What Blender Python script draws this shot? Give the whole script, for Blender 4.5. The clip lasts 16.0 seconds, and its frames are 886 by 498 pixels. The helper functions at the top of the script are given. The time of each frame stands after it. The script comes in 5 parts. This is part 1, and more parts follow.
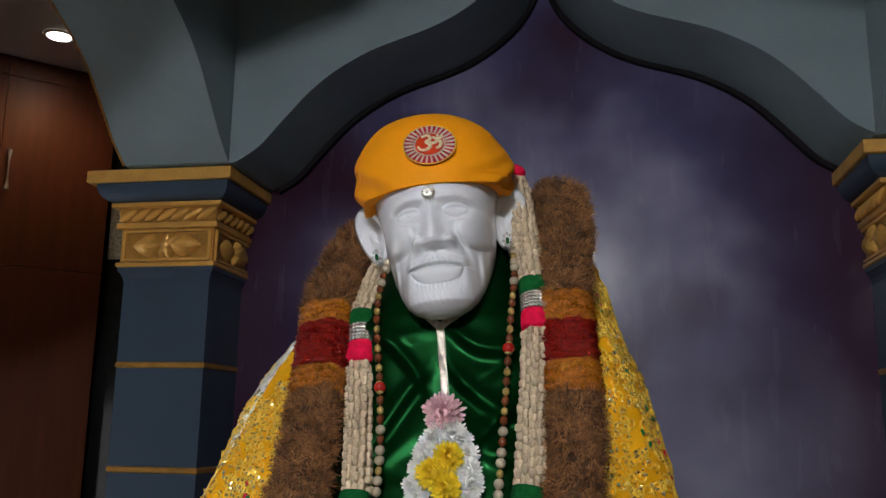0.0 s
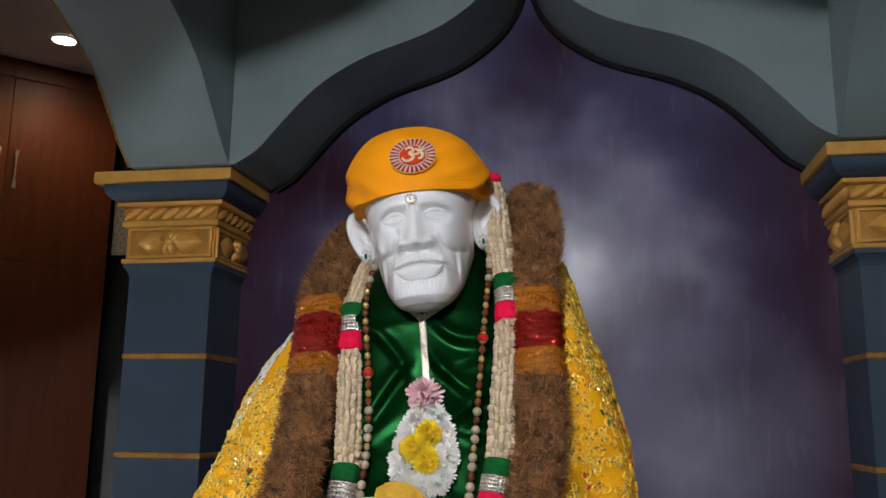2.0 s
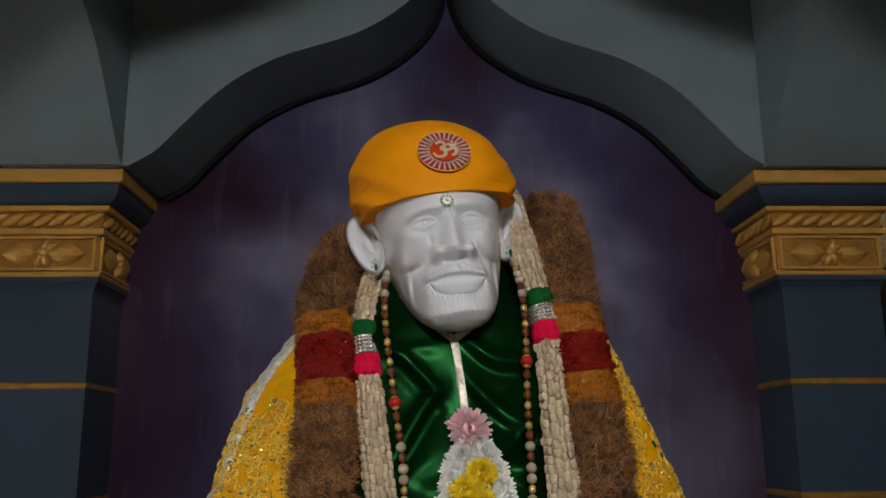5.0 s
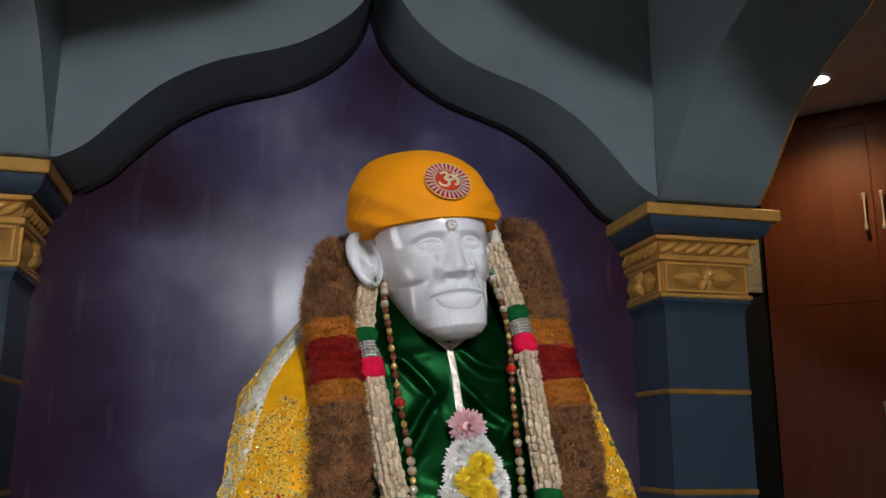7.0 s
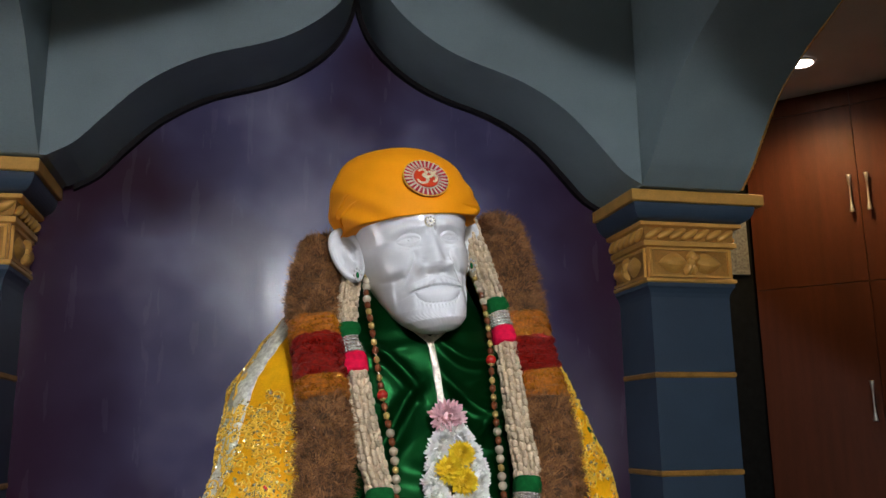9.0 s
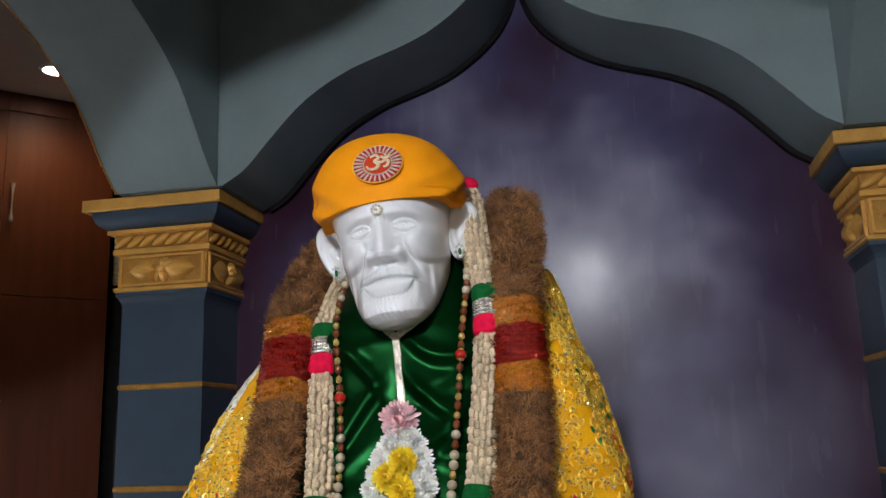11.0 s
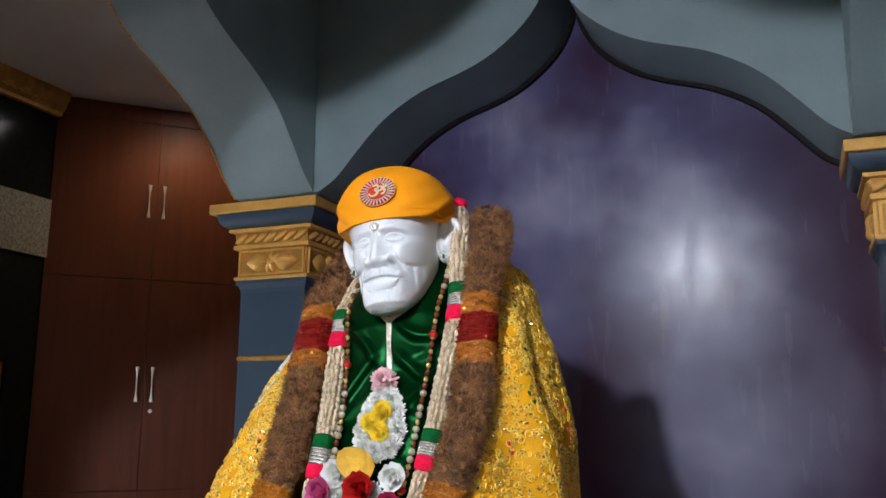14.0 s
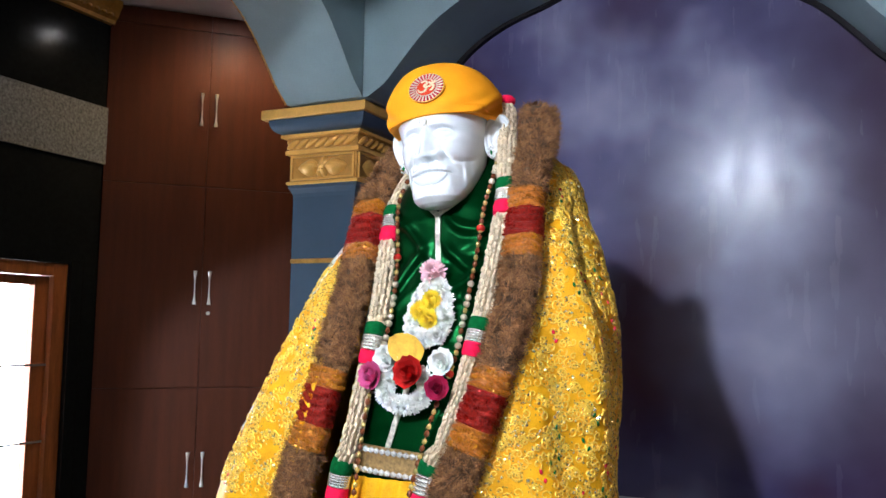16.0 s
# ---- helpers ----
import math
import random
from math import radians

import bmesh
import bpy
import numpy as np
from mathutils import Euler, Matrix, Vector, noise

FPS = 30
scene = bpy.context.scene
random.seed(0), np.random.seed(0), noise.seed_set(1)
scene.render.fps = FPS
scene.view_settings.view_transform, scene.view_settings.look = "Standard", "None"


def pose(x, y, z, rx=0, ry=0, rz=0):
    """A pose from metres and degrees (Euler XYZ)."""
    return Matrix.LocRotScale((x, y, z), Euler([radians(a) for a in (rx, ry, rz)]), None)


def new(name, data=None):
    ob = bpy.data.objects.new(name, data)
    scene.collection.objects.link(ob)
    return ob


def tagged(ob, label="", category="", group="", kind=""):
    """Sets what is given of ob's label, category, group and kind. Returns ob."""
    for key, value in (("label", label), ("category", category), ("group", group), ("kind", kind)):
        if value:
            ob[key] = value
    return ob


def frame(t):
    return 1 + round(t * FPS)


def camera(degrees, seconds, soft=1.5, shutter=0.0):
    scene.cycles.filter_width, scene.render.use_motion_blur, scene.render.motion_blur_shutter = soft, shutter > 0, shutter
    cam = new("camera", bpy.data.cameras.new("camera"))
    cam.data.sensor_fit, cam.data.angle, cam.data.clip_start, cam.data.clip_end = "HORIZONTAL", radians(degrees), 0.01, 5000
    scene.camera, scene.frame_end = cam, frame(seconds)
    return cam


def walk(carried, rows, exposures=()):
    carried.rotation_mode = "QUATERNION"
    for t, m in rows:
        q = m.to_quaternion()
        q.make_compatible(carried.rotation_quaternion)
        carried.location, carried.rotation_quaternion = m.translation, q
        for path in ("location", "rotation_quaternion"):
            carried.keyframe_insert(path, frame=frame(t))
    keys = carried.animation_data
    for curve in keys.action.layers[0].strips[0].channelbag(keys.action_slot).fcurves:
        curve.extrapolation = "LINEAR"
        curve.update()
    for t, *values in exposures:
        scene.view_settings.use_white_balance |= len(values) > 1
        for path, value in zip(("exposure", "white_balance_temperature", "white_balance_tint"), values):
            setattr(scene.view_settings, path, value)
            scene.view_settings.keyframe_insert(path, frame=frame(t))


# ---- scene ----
cam = camera(54.0, 16.0)
METRES, EYE, TILT, LEAN, TURN = 3.3, 1.55, 0.0, 0.0, 10.55
ROWS = [
    (0.0, 0.0, 0.0, 0.0, -0.17, 11.4, -0.83),
    (0.5, 0.0023, -0.0151, -0.0054, -0.39, 11.37, -0.73),
    (1.0, 0.0062, -0.0291, -0.0047, -0.32, 11.33, -0.64),
    (1.5, 0.0124, -0.0489, -0.0073, -0.19, 11.16, -0.68),
    (2.0, 0.0104, -0.0608, -0.0072, -0.32, 10.95, -0.68),
    (2.5, -0.0183, -0.0599, -0.0048, -0.78, 11.31, -0.62),
    (3.0, -0.0474, -0.055, -0.0071, -1.67, 11.35, -0.47),
    (3.5, -0.0629, -0.0432, -0.0094, -4.82, 11.43, 0.15),
    (4.0, -0.0758, -0.0114, -0.0098, -6.24, 11.76, 0.23),
    (4.5, -0.0919, 0.0194, -0.0046, -8.59, 12.24, 0.42),
    (5.0, -0.1151, 0.0299, -0.0036, -12.36, 12.84, 0.48),
    (7.5, -0.2554, -0.0166, -0.0075, -24.84, 12.69, -0.05),
    (8.0, -0.2721, -0.0246, -0.0062, -25.8, 12.34, 0.29),
    (10.5, -0.0301, -0.0189, -0.0014, -6.45, 11.68, 1.81),
    (11.0, 0.042, -0.0234, -0.002, 1.62, 11.92, 1.78),
    (11.5, 0.0827, -0.0567, -0.009, 4.01, 11.62, 1.55),
    (12.0, 0.1104, -0.1038, -0.0124, 6.4, 11.79, 1.08),
    (12.5, 0.1231, -0.1269, -0.013, 8.17, 11.77, 0.8),
    (13.0, 0.1409, -0.142, -0.0164, 9.08, 11.55, 0.56),
    (13.5, 0.1666, -0.1668, -0.0205, 10.58, 11.33, 0.12),
    (14.0, 0.1904, -0.1859, -0.0223, 11.62, 10.98, -0.28),
    (14.5, 0.1978, -0.2024, -0.0227, 12.86, 10.43, -0.61),
    (15.0, 0.2023, -0.209, -0.0253, 13.53, 9.97, -1.02),
    (15.5, 0.1978, -0.209, -0.0303, 14.1, 9.19, -1.07),
    (16.0, 0.1942, -0.1995, -0.0424, 14.75, 5.4, -0.92),
]
EXPOSURES = [(0.0, -0.54, 6600, 15), (1.0, -0.39, 6600, 15), (1.5, -0.27, 6650, 15), (2.2, -0.2, 6650, 15), (3.0, -0.45, 6700, 15), (4.0, -0.65, 6800, 15), (5.0, -0.87, 7050, 15), (7.5, -0.29, 6500, 16),
             (8.0, -0.26, 6500, 15), (10.5, -0.24, 6500, 15), (11.0, -0.14, 6550, 14), (12.5, 0.08, 6150, 14), (14.5, 0.3, 6200, 14), (15.5, 0.5, 6000, 13), (16.0, 0.84, 5800, 12)]
walk(cam, [(t, pose(0.283, -3.257, EYE, TILT, LEAN, TURN) @ pose(METRES * x, METRES * y, METRES * z, 90 + pitch, roll, yaw)) for t, x, y, z, yaw, pitch, roll in ROWS], EXPOSURES)

# ---- light ----
world = bpy.data.worlds.new("sky")
scene.world = world
world.use_nodes = True
wn = world.node_tree
sky = wn.nodes.new("ShaderNodeTexSky")
sky.sky_type, sky.sun_disc = "NISHITA", False
sky.sun_elevation, sky.sun_rotation = radians(35), radians(-100)
wn.links.new(sky.outputs[0], wn.nodes["Background"].inputs[0])
wn.nodes["Background"].inputs[1].default_value = 0.12


def lamp(name, kind, m, watts, colour, size=0.1, cone=None):
    data = bpy.data.lights.new(name, kind)
    data.energy, data.color = watts, colour
    data.shadow_soft_size = size
    if cone:
        data.spot_size, data.spot_blend = radians(cone), 0.8
    ob = new(name, data)
    ob.matrix_world = m
    return ob


WARM, NEUTRAL = (1.0, 0.66, 0.26), (1.0, 0.95, 0.9)
MAIN = (-0.03, -5.15, 3.11)
DOWNLIGHTS = [(-2.74, 0.9), (2.79, 0.85), (-2.55, -2.3), (2.55, -2.3), (-1.2, -4.4), (1.3, -4.4), (-2.4, -6.0), (2.4, -6.0)]
for i, (lx, ly) in enumerate(DOWNLIGHTS):
    lamp("downlight_light", "SPOT", pose(lx, ly, 3.66, 0, 0, 0), (22, 75)[i] if i < 2 else 2.5, WARM if i < 2 else NEUTRAL, 0.045, 150)

# ---- materials ----


def material(name, colour, rough=0.5, metal=0.0, dark=0.75, scale=8.0, fine=90.0, bump=0.15, depth=0.002, spec=0.5, stretch=(1, 1, 1), per_object=0.0, coat=0.0, island=0.0, sheen=0.0):
    """A surface whose colour varies in broad patches and fine grain, with a fine relief."""
    m = bpy.data.materials.new(name)
    m.use_nodes = True
    t = m.node_tree
    b = t.nodes["Principled BSDF"]
    b.inputs["Roughness"].default_value, b.inputs["Metallic"].default_value = rough, metal
    b.inputs["Specular IOR Level"].default_value, b.inputs["Coat Weight"].default_value = spec, coat
    b.inputs["Coat Roughness"].default_value = 0.04
    b.inputs["Sheen Weight"].default_value = sheen
    co = t.nodes.new("ShaderNodeTexCoord")
    mp = t.nodes.new("ShaderNodeMapping")
    mp.inputs["Scale"].default_value = stretch
    t.links.new(co.outputs["Object"], mp.inputs[0])
    n1, n2 = t.nodes.new("ShaderNodeTexNoise"), t.nodes.new("ShaderNodeTexNoise")
    n1.inputs["Scale"].default_value, n2.inputs["Scale"].default_value = scale, fine
    n1.inputs["Detail"].default_value, n2.inputs["Detail"].default_value = 4, 3
    for n in (n1, n2):
        t.links.new(mp.outputs[0], n.inputs["Vector"])
    add = t.nodes.new("ShaderNodeMath")
    add.operation = "ADD"
    half = t.nodes.new("ShaderNodeMath")
    half.operation = "MULTIPLY"
    half.inputs[1].default_value = 0.5
    t.links.new(n1.outputs[0], add.inputs[0])
    t.links.new(n2.outputs[0], half.inputs[0])
    t.links.new(half.outputs[0], add.inputs[1])
    last = add
    if per_object or island:
        info = t.nodes.new("ShaderNodeObjectInfo" if per_object else "ShaderNodeNewGeometry")
        mul = t.nodes.new("ShaderNodeMath")
        mul.operation = "MULTIPLY_ADD"
        mul.inputs[1].default_value = per_object or island
        t.links.new(info.outputs["Random" if per_object else "Random Per Island"], mul.inputs[0])
        t.links.new(add.outputs[0], mul.inputs[2])
        last = t.nodes.new("ShaderNodeMath")
        last.operation = "DIVIDE"
        last.inputs[1].default_value = 1 + 0.8 * (per_object or island)
        t.links.new(mul.outputs[0], last.inputs[0])
    ramp = t.nodes.new("ShaderNodeValToRGB")
    ramp.color_ramp.elements[0].position = 0.5
    ramp.color_ramp.elements[1].position = 1.0
    ramp.color_ramp.elements[0].color = (*[c * dark for c in colour], 1)
    ramp.color_ramp.elements[1].color = (*[min(1, c * (2 - dark)) for c in colour], 1)
    t.links.new(last.outputs[0], ramp.inputs[0])
    t.links.new(ramp.outputs[0], b.inputs["Base Color"])
    if bump:
        bp = t.nodes.new("ShaderNodeBump")
        bp.inputs["Strength"].default_value, bp.inputs["Distance"].default_value = bump, depth
        t.links.new(n2.outputs[0], bp.inputs["Height"])
        t.links.new(bp.outputs[0], b.inputs["Normal"])
    return m


def cloud_paint():
    """Glossy mottled wall paint: purple, maroon and grey-blue clouds, trowel marks."""
    m = material("purple_cloud_paint", (0.1, 0.08, 0.14), rough=0.3, fine=14, bump=0.0, spec=0.2)
    t = m.node_tree
    b = t.nodes["Principled BSDF"]
    co = t.nodes["Texture Coordinate"]
    na, nb = t.nodes.new("ShaderNodeTexNoise"), t.nodes.new("ShaderNodeTexNoise")
    na.inputs["Scale"].default_value, na.inputs["Detail"].default_value, na.inputs["Roughness"].default_value = 1.35, 3.0, 0.5
    nb.inputs["Scale"].default_value, nb.inputs["Detail"].default_value = 1.15, 2.5
    sh = t.nodes.new("ShaderNodeMapping")
    sh.inputs["Location"].default_value = (3.7, 1.3, 8.1)
    t.links.new(co.outputs["Object"], na.inputs["Vector"])
    t.links.new(co.outputs["Object"], sh.inputs[0])
    t.links.new(sh.outputs[0], nb.inputs["Vector"])
    r1, r2 = t.nodes.new("ShaderNodeValToRGB"), t.nodes.new("ShaderNodeValToRGB")
    r1.color_ramp.elements[0].position, r1.color_ramp.elements[0].color = 0.3, (0.045, 0.035, 0.09, 1)
    r1.color_ramp.elements[1].position, r1.color_ramp.elements[1].color = 0.7, (0.28, 0.27, 0.385, 1)
    e = r1.color_ramp.elements.new(0.5)
    e.color = (0.1, 0.09, 0.182, 1)
    r2.color_ramp.elements[0].position, r2.color_ramp.elements[0].color = 0.52, (0, 0, 0, 1)
    r2.color_ramp.elements[1].position, r2.color_ramp.elements[1].color = 0.7, (0.8, 0.8, 0.8, 1)
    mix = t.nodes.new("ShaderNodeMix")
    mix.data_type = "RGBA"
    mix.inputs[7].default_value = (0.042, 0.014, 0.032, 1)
    t.links.new(na.outputs[0], r1.inputs[0])
    t.links.new(nb.outputs[0], r2.inputs[0])
    # the colour turns a darker maroon towards both edges of the wall
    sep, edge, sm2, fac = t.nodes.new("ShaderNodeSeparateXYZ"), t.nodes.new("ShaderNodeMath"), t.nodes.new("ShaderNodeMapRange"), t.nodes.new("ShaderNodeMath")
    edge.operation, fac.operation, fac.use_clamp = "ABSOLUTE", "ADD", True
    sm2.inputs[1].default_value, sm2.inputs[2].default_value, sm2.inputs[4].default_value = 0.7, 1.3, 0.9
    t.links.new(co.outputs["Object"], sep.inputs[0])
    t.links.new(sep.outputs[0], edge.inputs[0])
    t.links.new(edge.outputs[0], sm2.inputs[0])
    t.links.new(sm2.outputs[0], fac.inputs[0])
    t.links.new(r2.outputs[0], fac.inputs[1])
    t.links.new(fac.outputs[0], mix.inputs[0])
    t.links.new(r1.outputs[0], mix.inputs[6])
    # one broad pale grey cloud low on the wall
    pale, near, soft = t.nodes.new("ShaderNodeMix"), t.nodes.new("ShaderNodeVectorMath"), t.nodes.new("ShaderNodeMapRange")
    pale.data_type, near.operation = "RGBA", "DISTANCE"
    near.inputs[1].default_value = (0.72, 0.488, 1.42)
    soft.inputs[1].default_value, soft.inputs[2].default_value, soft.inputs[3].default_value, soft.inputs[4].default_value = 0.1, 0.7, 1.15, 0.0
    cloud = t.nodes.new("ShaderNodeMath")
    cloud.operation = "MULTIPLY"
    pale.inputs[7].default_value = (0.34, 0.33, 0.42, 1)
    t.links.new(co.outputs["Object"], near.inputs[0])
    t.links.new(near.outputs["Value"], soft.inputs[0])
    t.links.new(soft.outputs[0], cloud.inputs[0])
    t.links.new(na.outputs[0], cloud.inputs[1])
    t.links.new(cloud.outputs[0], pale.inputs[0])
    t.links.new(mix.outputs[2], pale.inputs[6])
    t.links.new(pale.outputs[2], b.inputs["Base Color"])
    # vertical brush drags that break up the gloss
    mp = t.nodes.new("ShaderNodeMapping")
    mp.inputs["Scale"].default_value = (1, 1, 0.16)
    nc = t.nodes.new("ShaderNodeTexNoise")
    nc.inputs["Scale"].default_value, nc.inputs["Detail"].default_value = 17, 5
    t.links.new(co.outputs["Object"], mp.inputs[0])
    t.links.new(mp.outputs[0], nc.inputs["Vector"])
    bp = t.nodes.new("ShaderNodeBump")
    bp.inputs["Strength"].default_value, bp.inputs["Distance"].default_value = 0.3, 0.003
    md, nd, both = t.nodes.new("ShaderNodeMapping"), t.nodes.new("ShaderNodeTexNoise"), t.nodes.new("ShaderNodeMath")
    md.inputs["Scale"].default_value = (1, 1, 0.07)
    nd.inputs["Scale"].default_value, nd.inputs["Detail"].default_value = 34, 2
    both.operation = "MULTIPLY_ADD"
    both.inputs[1].default_value = 0.07
    t.links.new(co.outputs["Object"], md.inputs[0])
    t.links.new(md.outputs[0], nd.inputs["Vector"])
    t.links.new(nd.outputs[0], both.inputs[0])
    t.links.new(nc.outputs[0], both.inputs[2])
    t.links.new(both.outputs[0], bp.inputs["Height"])
    t.links.new(bp.outputs[0], b.inputs["Normal"])
    rr = t.nodes.new("ShaderNodeMapRange")
    rr.inputs[3].default_value, rr.inputs[4].default_value = 0.13, 0.36
    t.links.new(nc.outputs[0], rr.inputs[0])
    t.links.new(rr.outputs[0], b.inputs["Roughness"])
    return m


def glow(name, colour, strength):
    m = bpy.data.materials.new(name)
    m.use_nodes = True
    b = m.node_tree.nodes["Principled BSDF"]
    b.inputs["Emission Color"].default_value, b.inputs["Emission Strength"].default_value = (*colour, 1), strength
    b.inputs["Base Color"].default_value = (*colour, 1)
    return m


TEAL = material("grey_teal_wall_paint", (0.2, 0.265, 0.275), 0.55, dark=0.88, scale=3, fine=160, bump=0.12)
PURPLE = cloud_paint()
MAROON = material("dark_maroon_trim_paint", (0.004, 0.002, 0.003), 0.6, spec=0.2)
BLUE = material("slate_blue_column_paint", (0.033, 0.058, 0.089), 0.42, dark=0.85, scale=4, fine=140, bump=0.1)
GOLD_PAINT = material("gold_paint", (0.72, 0.39, 0.085), 0.38, 0.25, dark=0.86, scale=10, fine=120, bump=0.1)
DARK_GOLD = material("dark_gold_and_recess_shade", (0.5, 0.25, 0.05), 0.4, 0.4, dark=0.7, scale=14, fine=120)
WHITE_CEIL = material("matt_ceiling_paint", (0.86, 0.83, 0.8), 0.8, dark=0.92, scale=2)
BLACK_STONE = material("polished_black_granite", (0.011, 0.012, 0.012), 0.16, dark=0.8, scale=30, fine=300, bump=0.0, spec=0.07)
GREY_STONE = material("speckled_grey_granite", (0.19, 0.19, 0.18), 0.4, dark=0.35, scale=55, fine=260, bump=0.1)
LAMINATE = material("dark_brown_laminate", (0.085, 0.022, 0.008), 0.5, spec=0.22, dark=0.8, scale=3, fine=40, bump=0.04, stretch=(6, 6, 0.5))
ORANGE_WOOD = material("orange_varnished_wood", (0.42, 0.13, 0.035), 0.3, dark=0.65, scale=6, fine=60, stretch=(5, 5, 0.5))
CHROME = material("brushed_steel", (0.85, 0.84, 0.82), 0.38, 1.0, dark=0.9)
FLOOR = material("polished_floor_tile", (0.07, 0.06, 0.05), 0.25, dark=0.8, scale=5)
CREAM = material("cream_wall_paint", (0.2, 0.17, 0.14), 0.7, dark=0.9)
MARBLE = material("white_marble", (0.8, 0.8, 0.79), 0.3, dark=0.93, scale=6)
LAMP_GLOW = glow("lamp_diffuser", (1.0, 0.93, 0.82), 60)
GLOBE_GLOW = glow("lit_globe", (0.9, 0.95, 1.0), 1560)
DAYLIGHT = glow("white_daylight", (0.95, 0.98, 1.0), 7.5)


# ---- mesh tools ----


def box(bm, x0, x1, y0, y1, z0, z1, bevel=0.0):
    m = Matrix.LocRotScale(((x0 + x1) / 2, (y0 + y1) / 2, (z0 + z1) / 2), None, (abs(x1 - x0), abs(y1 - y0), abs(z1 - z0)))
    vs = bmesh.ops.create_cube(bm, size=1.0, matrix=m)["verts"]
    if bevel:
        es = list({e for v in vs for e in v.link_edges})
        bmesh.ops.bevel(bm, geom=es, offset=bevel, segments=2, profile=0.5, affect="EDGES")
    return bm


def mesh_of(name, bm, mat, smooth=False):
    bmesh.ops.recalc_face_normals(bm, faces=bm.faces[:])
    me = bpy.data.meshes.new(name)
    bm.to_mesh(me)
    bm.free()
    me.materials.append(mat)
    if smooth:
        me.polygons.foreach_set("use_smooth", [True] * len(me.polygons))
    return me


def part(name, bm, mat, parent=None, label="", smooth=False):
    ob = new(name, mesh_of(name, bm, mat, smooth))
    if parent:
        ob.parent = parent
    if label:
        ob["label"] = label
    return ob


def piece(name, me, parent, m):
    ob = new(name, me)
    ob.parent = parent
    ob.matrix_local = m
    return ob


def base(name, x, y, z, label, category, group="", kind=""):
    ob = new(name)
    ob.location = (x, y, z)
    ob.empty_display_size = 0.1
    return tagged(ob, label, category, group, kind)


def slab(name, mat, boxes, label, category="wall", bevel=0.0):
    bm = bmesh.new()
    for b in boxes:
        box(bm, *b, bevel=bevel)
    return tagged(part(name, bm, mat), label, category, kind="structure")


def grid(bm, rows, closed=False, cap=False):
    """Faces over rows of points, each row as long as the others."""
    vs = [[bm.verts.new(p) for p in row] for row in rows]
    n = len(vs[0])
    for a, b in zip(vs, vs[1:]):
        for j in range(n if closed else n - 1):
            bm.faces.new((a[j], a[(j + 1) % n], b[(j + 1) % n], b[j]))
    if cap:
        bm.faces.new(vs[0][::-1])
        bm.faces.new(vs[-1])
    return vs


def spline(points, n):
    """n points along a smooth curve through the given ones."""
    p = [np.array(q, float) for q in points]
    p = [2 * p[0] - p[1], *p, 2 * p[-1] - p[-2]]
    out = []
    for k in range(n):
        f = k / (n - 1) * (len(p) - 3)
        i = min(int(f), len(p) - 4)
        t = f - i
        a, b, c, d = p[i:i + 4]
        out.append(0.5 * (2 * b + (c - a) * t + (2 * a - 5 * b + 4 * c - d) * t * t + (3 * b - a - 3 * c + d) * t ** 3))
    return out


def curve_at(table, x):
    """Interpolates a row of values in a table keyed by its first column."""
    t = np.array(sorted(table))
    return [float(np.interp(x, t[:, 0], t[:, k])) for k in range(1, t.shape[1])]


# ---- the room ----
TOP = 3.7
slab("floor", FLOOR, [(-3.9, 3.9, -7.2, 2.0, -0.15, 0.0)], "polished dark brown stone floor of the hall", "floor")
slab("ceiling", WHITE_CEIL, [(-3.9, 3.9, -7.2, 2.0, TOP, TOP + 0.15)], "matt off-white plaster ceiling", "ceiling")
WIN = (-1.0, 0.375, 0.25, 1.815)
slab("wall_left", BLACK_STONE, [(-3.85, -3.69, -7.0, WIN[0], 0, TOP), (-3.85, -3.69, WIN[1], 1.9, 0, TOP), (-3.85, -3.69, WIN[0], WIN[1], WIN[3], TOP), (-3.85, -3.69, WIN[0], WIN[1], 0, WIN[2])],
     "polished black granite wall with a window opening")
slab("wall_right", BLACK_STONE, [(3.72, 3.85, -7.0, 1.9, 0, TOP)], "polished black granite side wall")
slab("wall_front", CREAM, [(-3.85, 3.85, -7.2, -7.0, 0, TOP)], "plain cream wall at the end of the hall")
slab("wall_rear", BLACK_STONE, [(-3.69, 3.72, 1.62, 1.8, 0, TOP)], "polished black granite wall behind the shrine")
slab("trim_frieze_left", GREY_STONE, [(-3.69, -3.67, -6.9, 0.7, 2.53, 2.93)], "speckled grey granite frieze band on the black wall", "frieze")
slab("trim_frieze_right", GREY_STONE, [(3.7, 3.72, -6.9, 0.7, 2.53, 2.93)], "speckled grey granite frieze band on the black wall", "frieze")
slab("trim_frieze_rear", GREY_STONE, [(-2.75, -1.95, 1.6, 1.62, 2.53, 2.93), (1.95, 2.8, 1.6, 1.62, 2.53, 2.93)], "speckled grey granite frieze band behind the columns", "frieze")


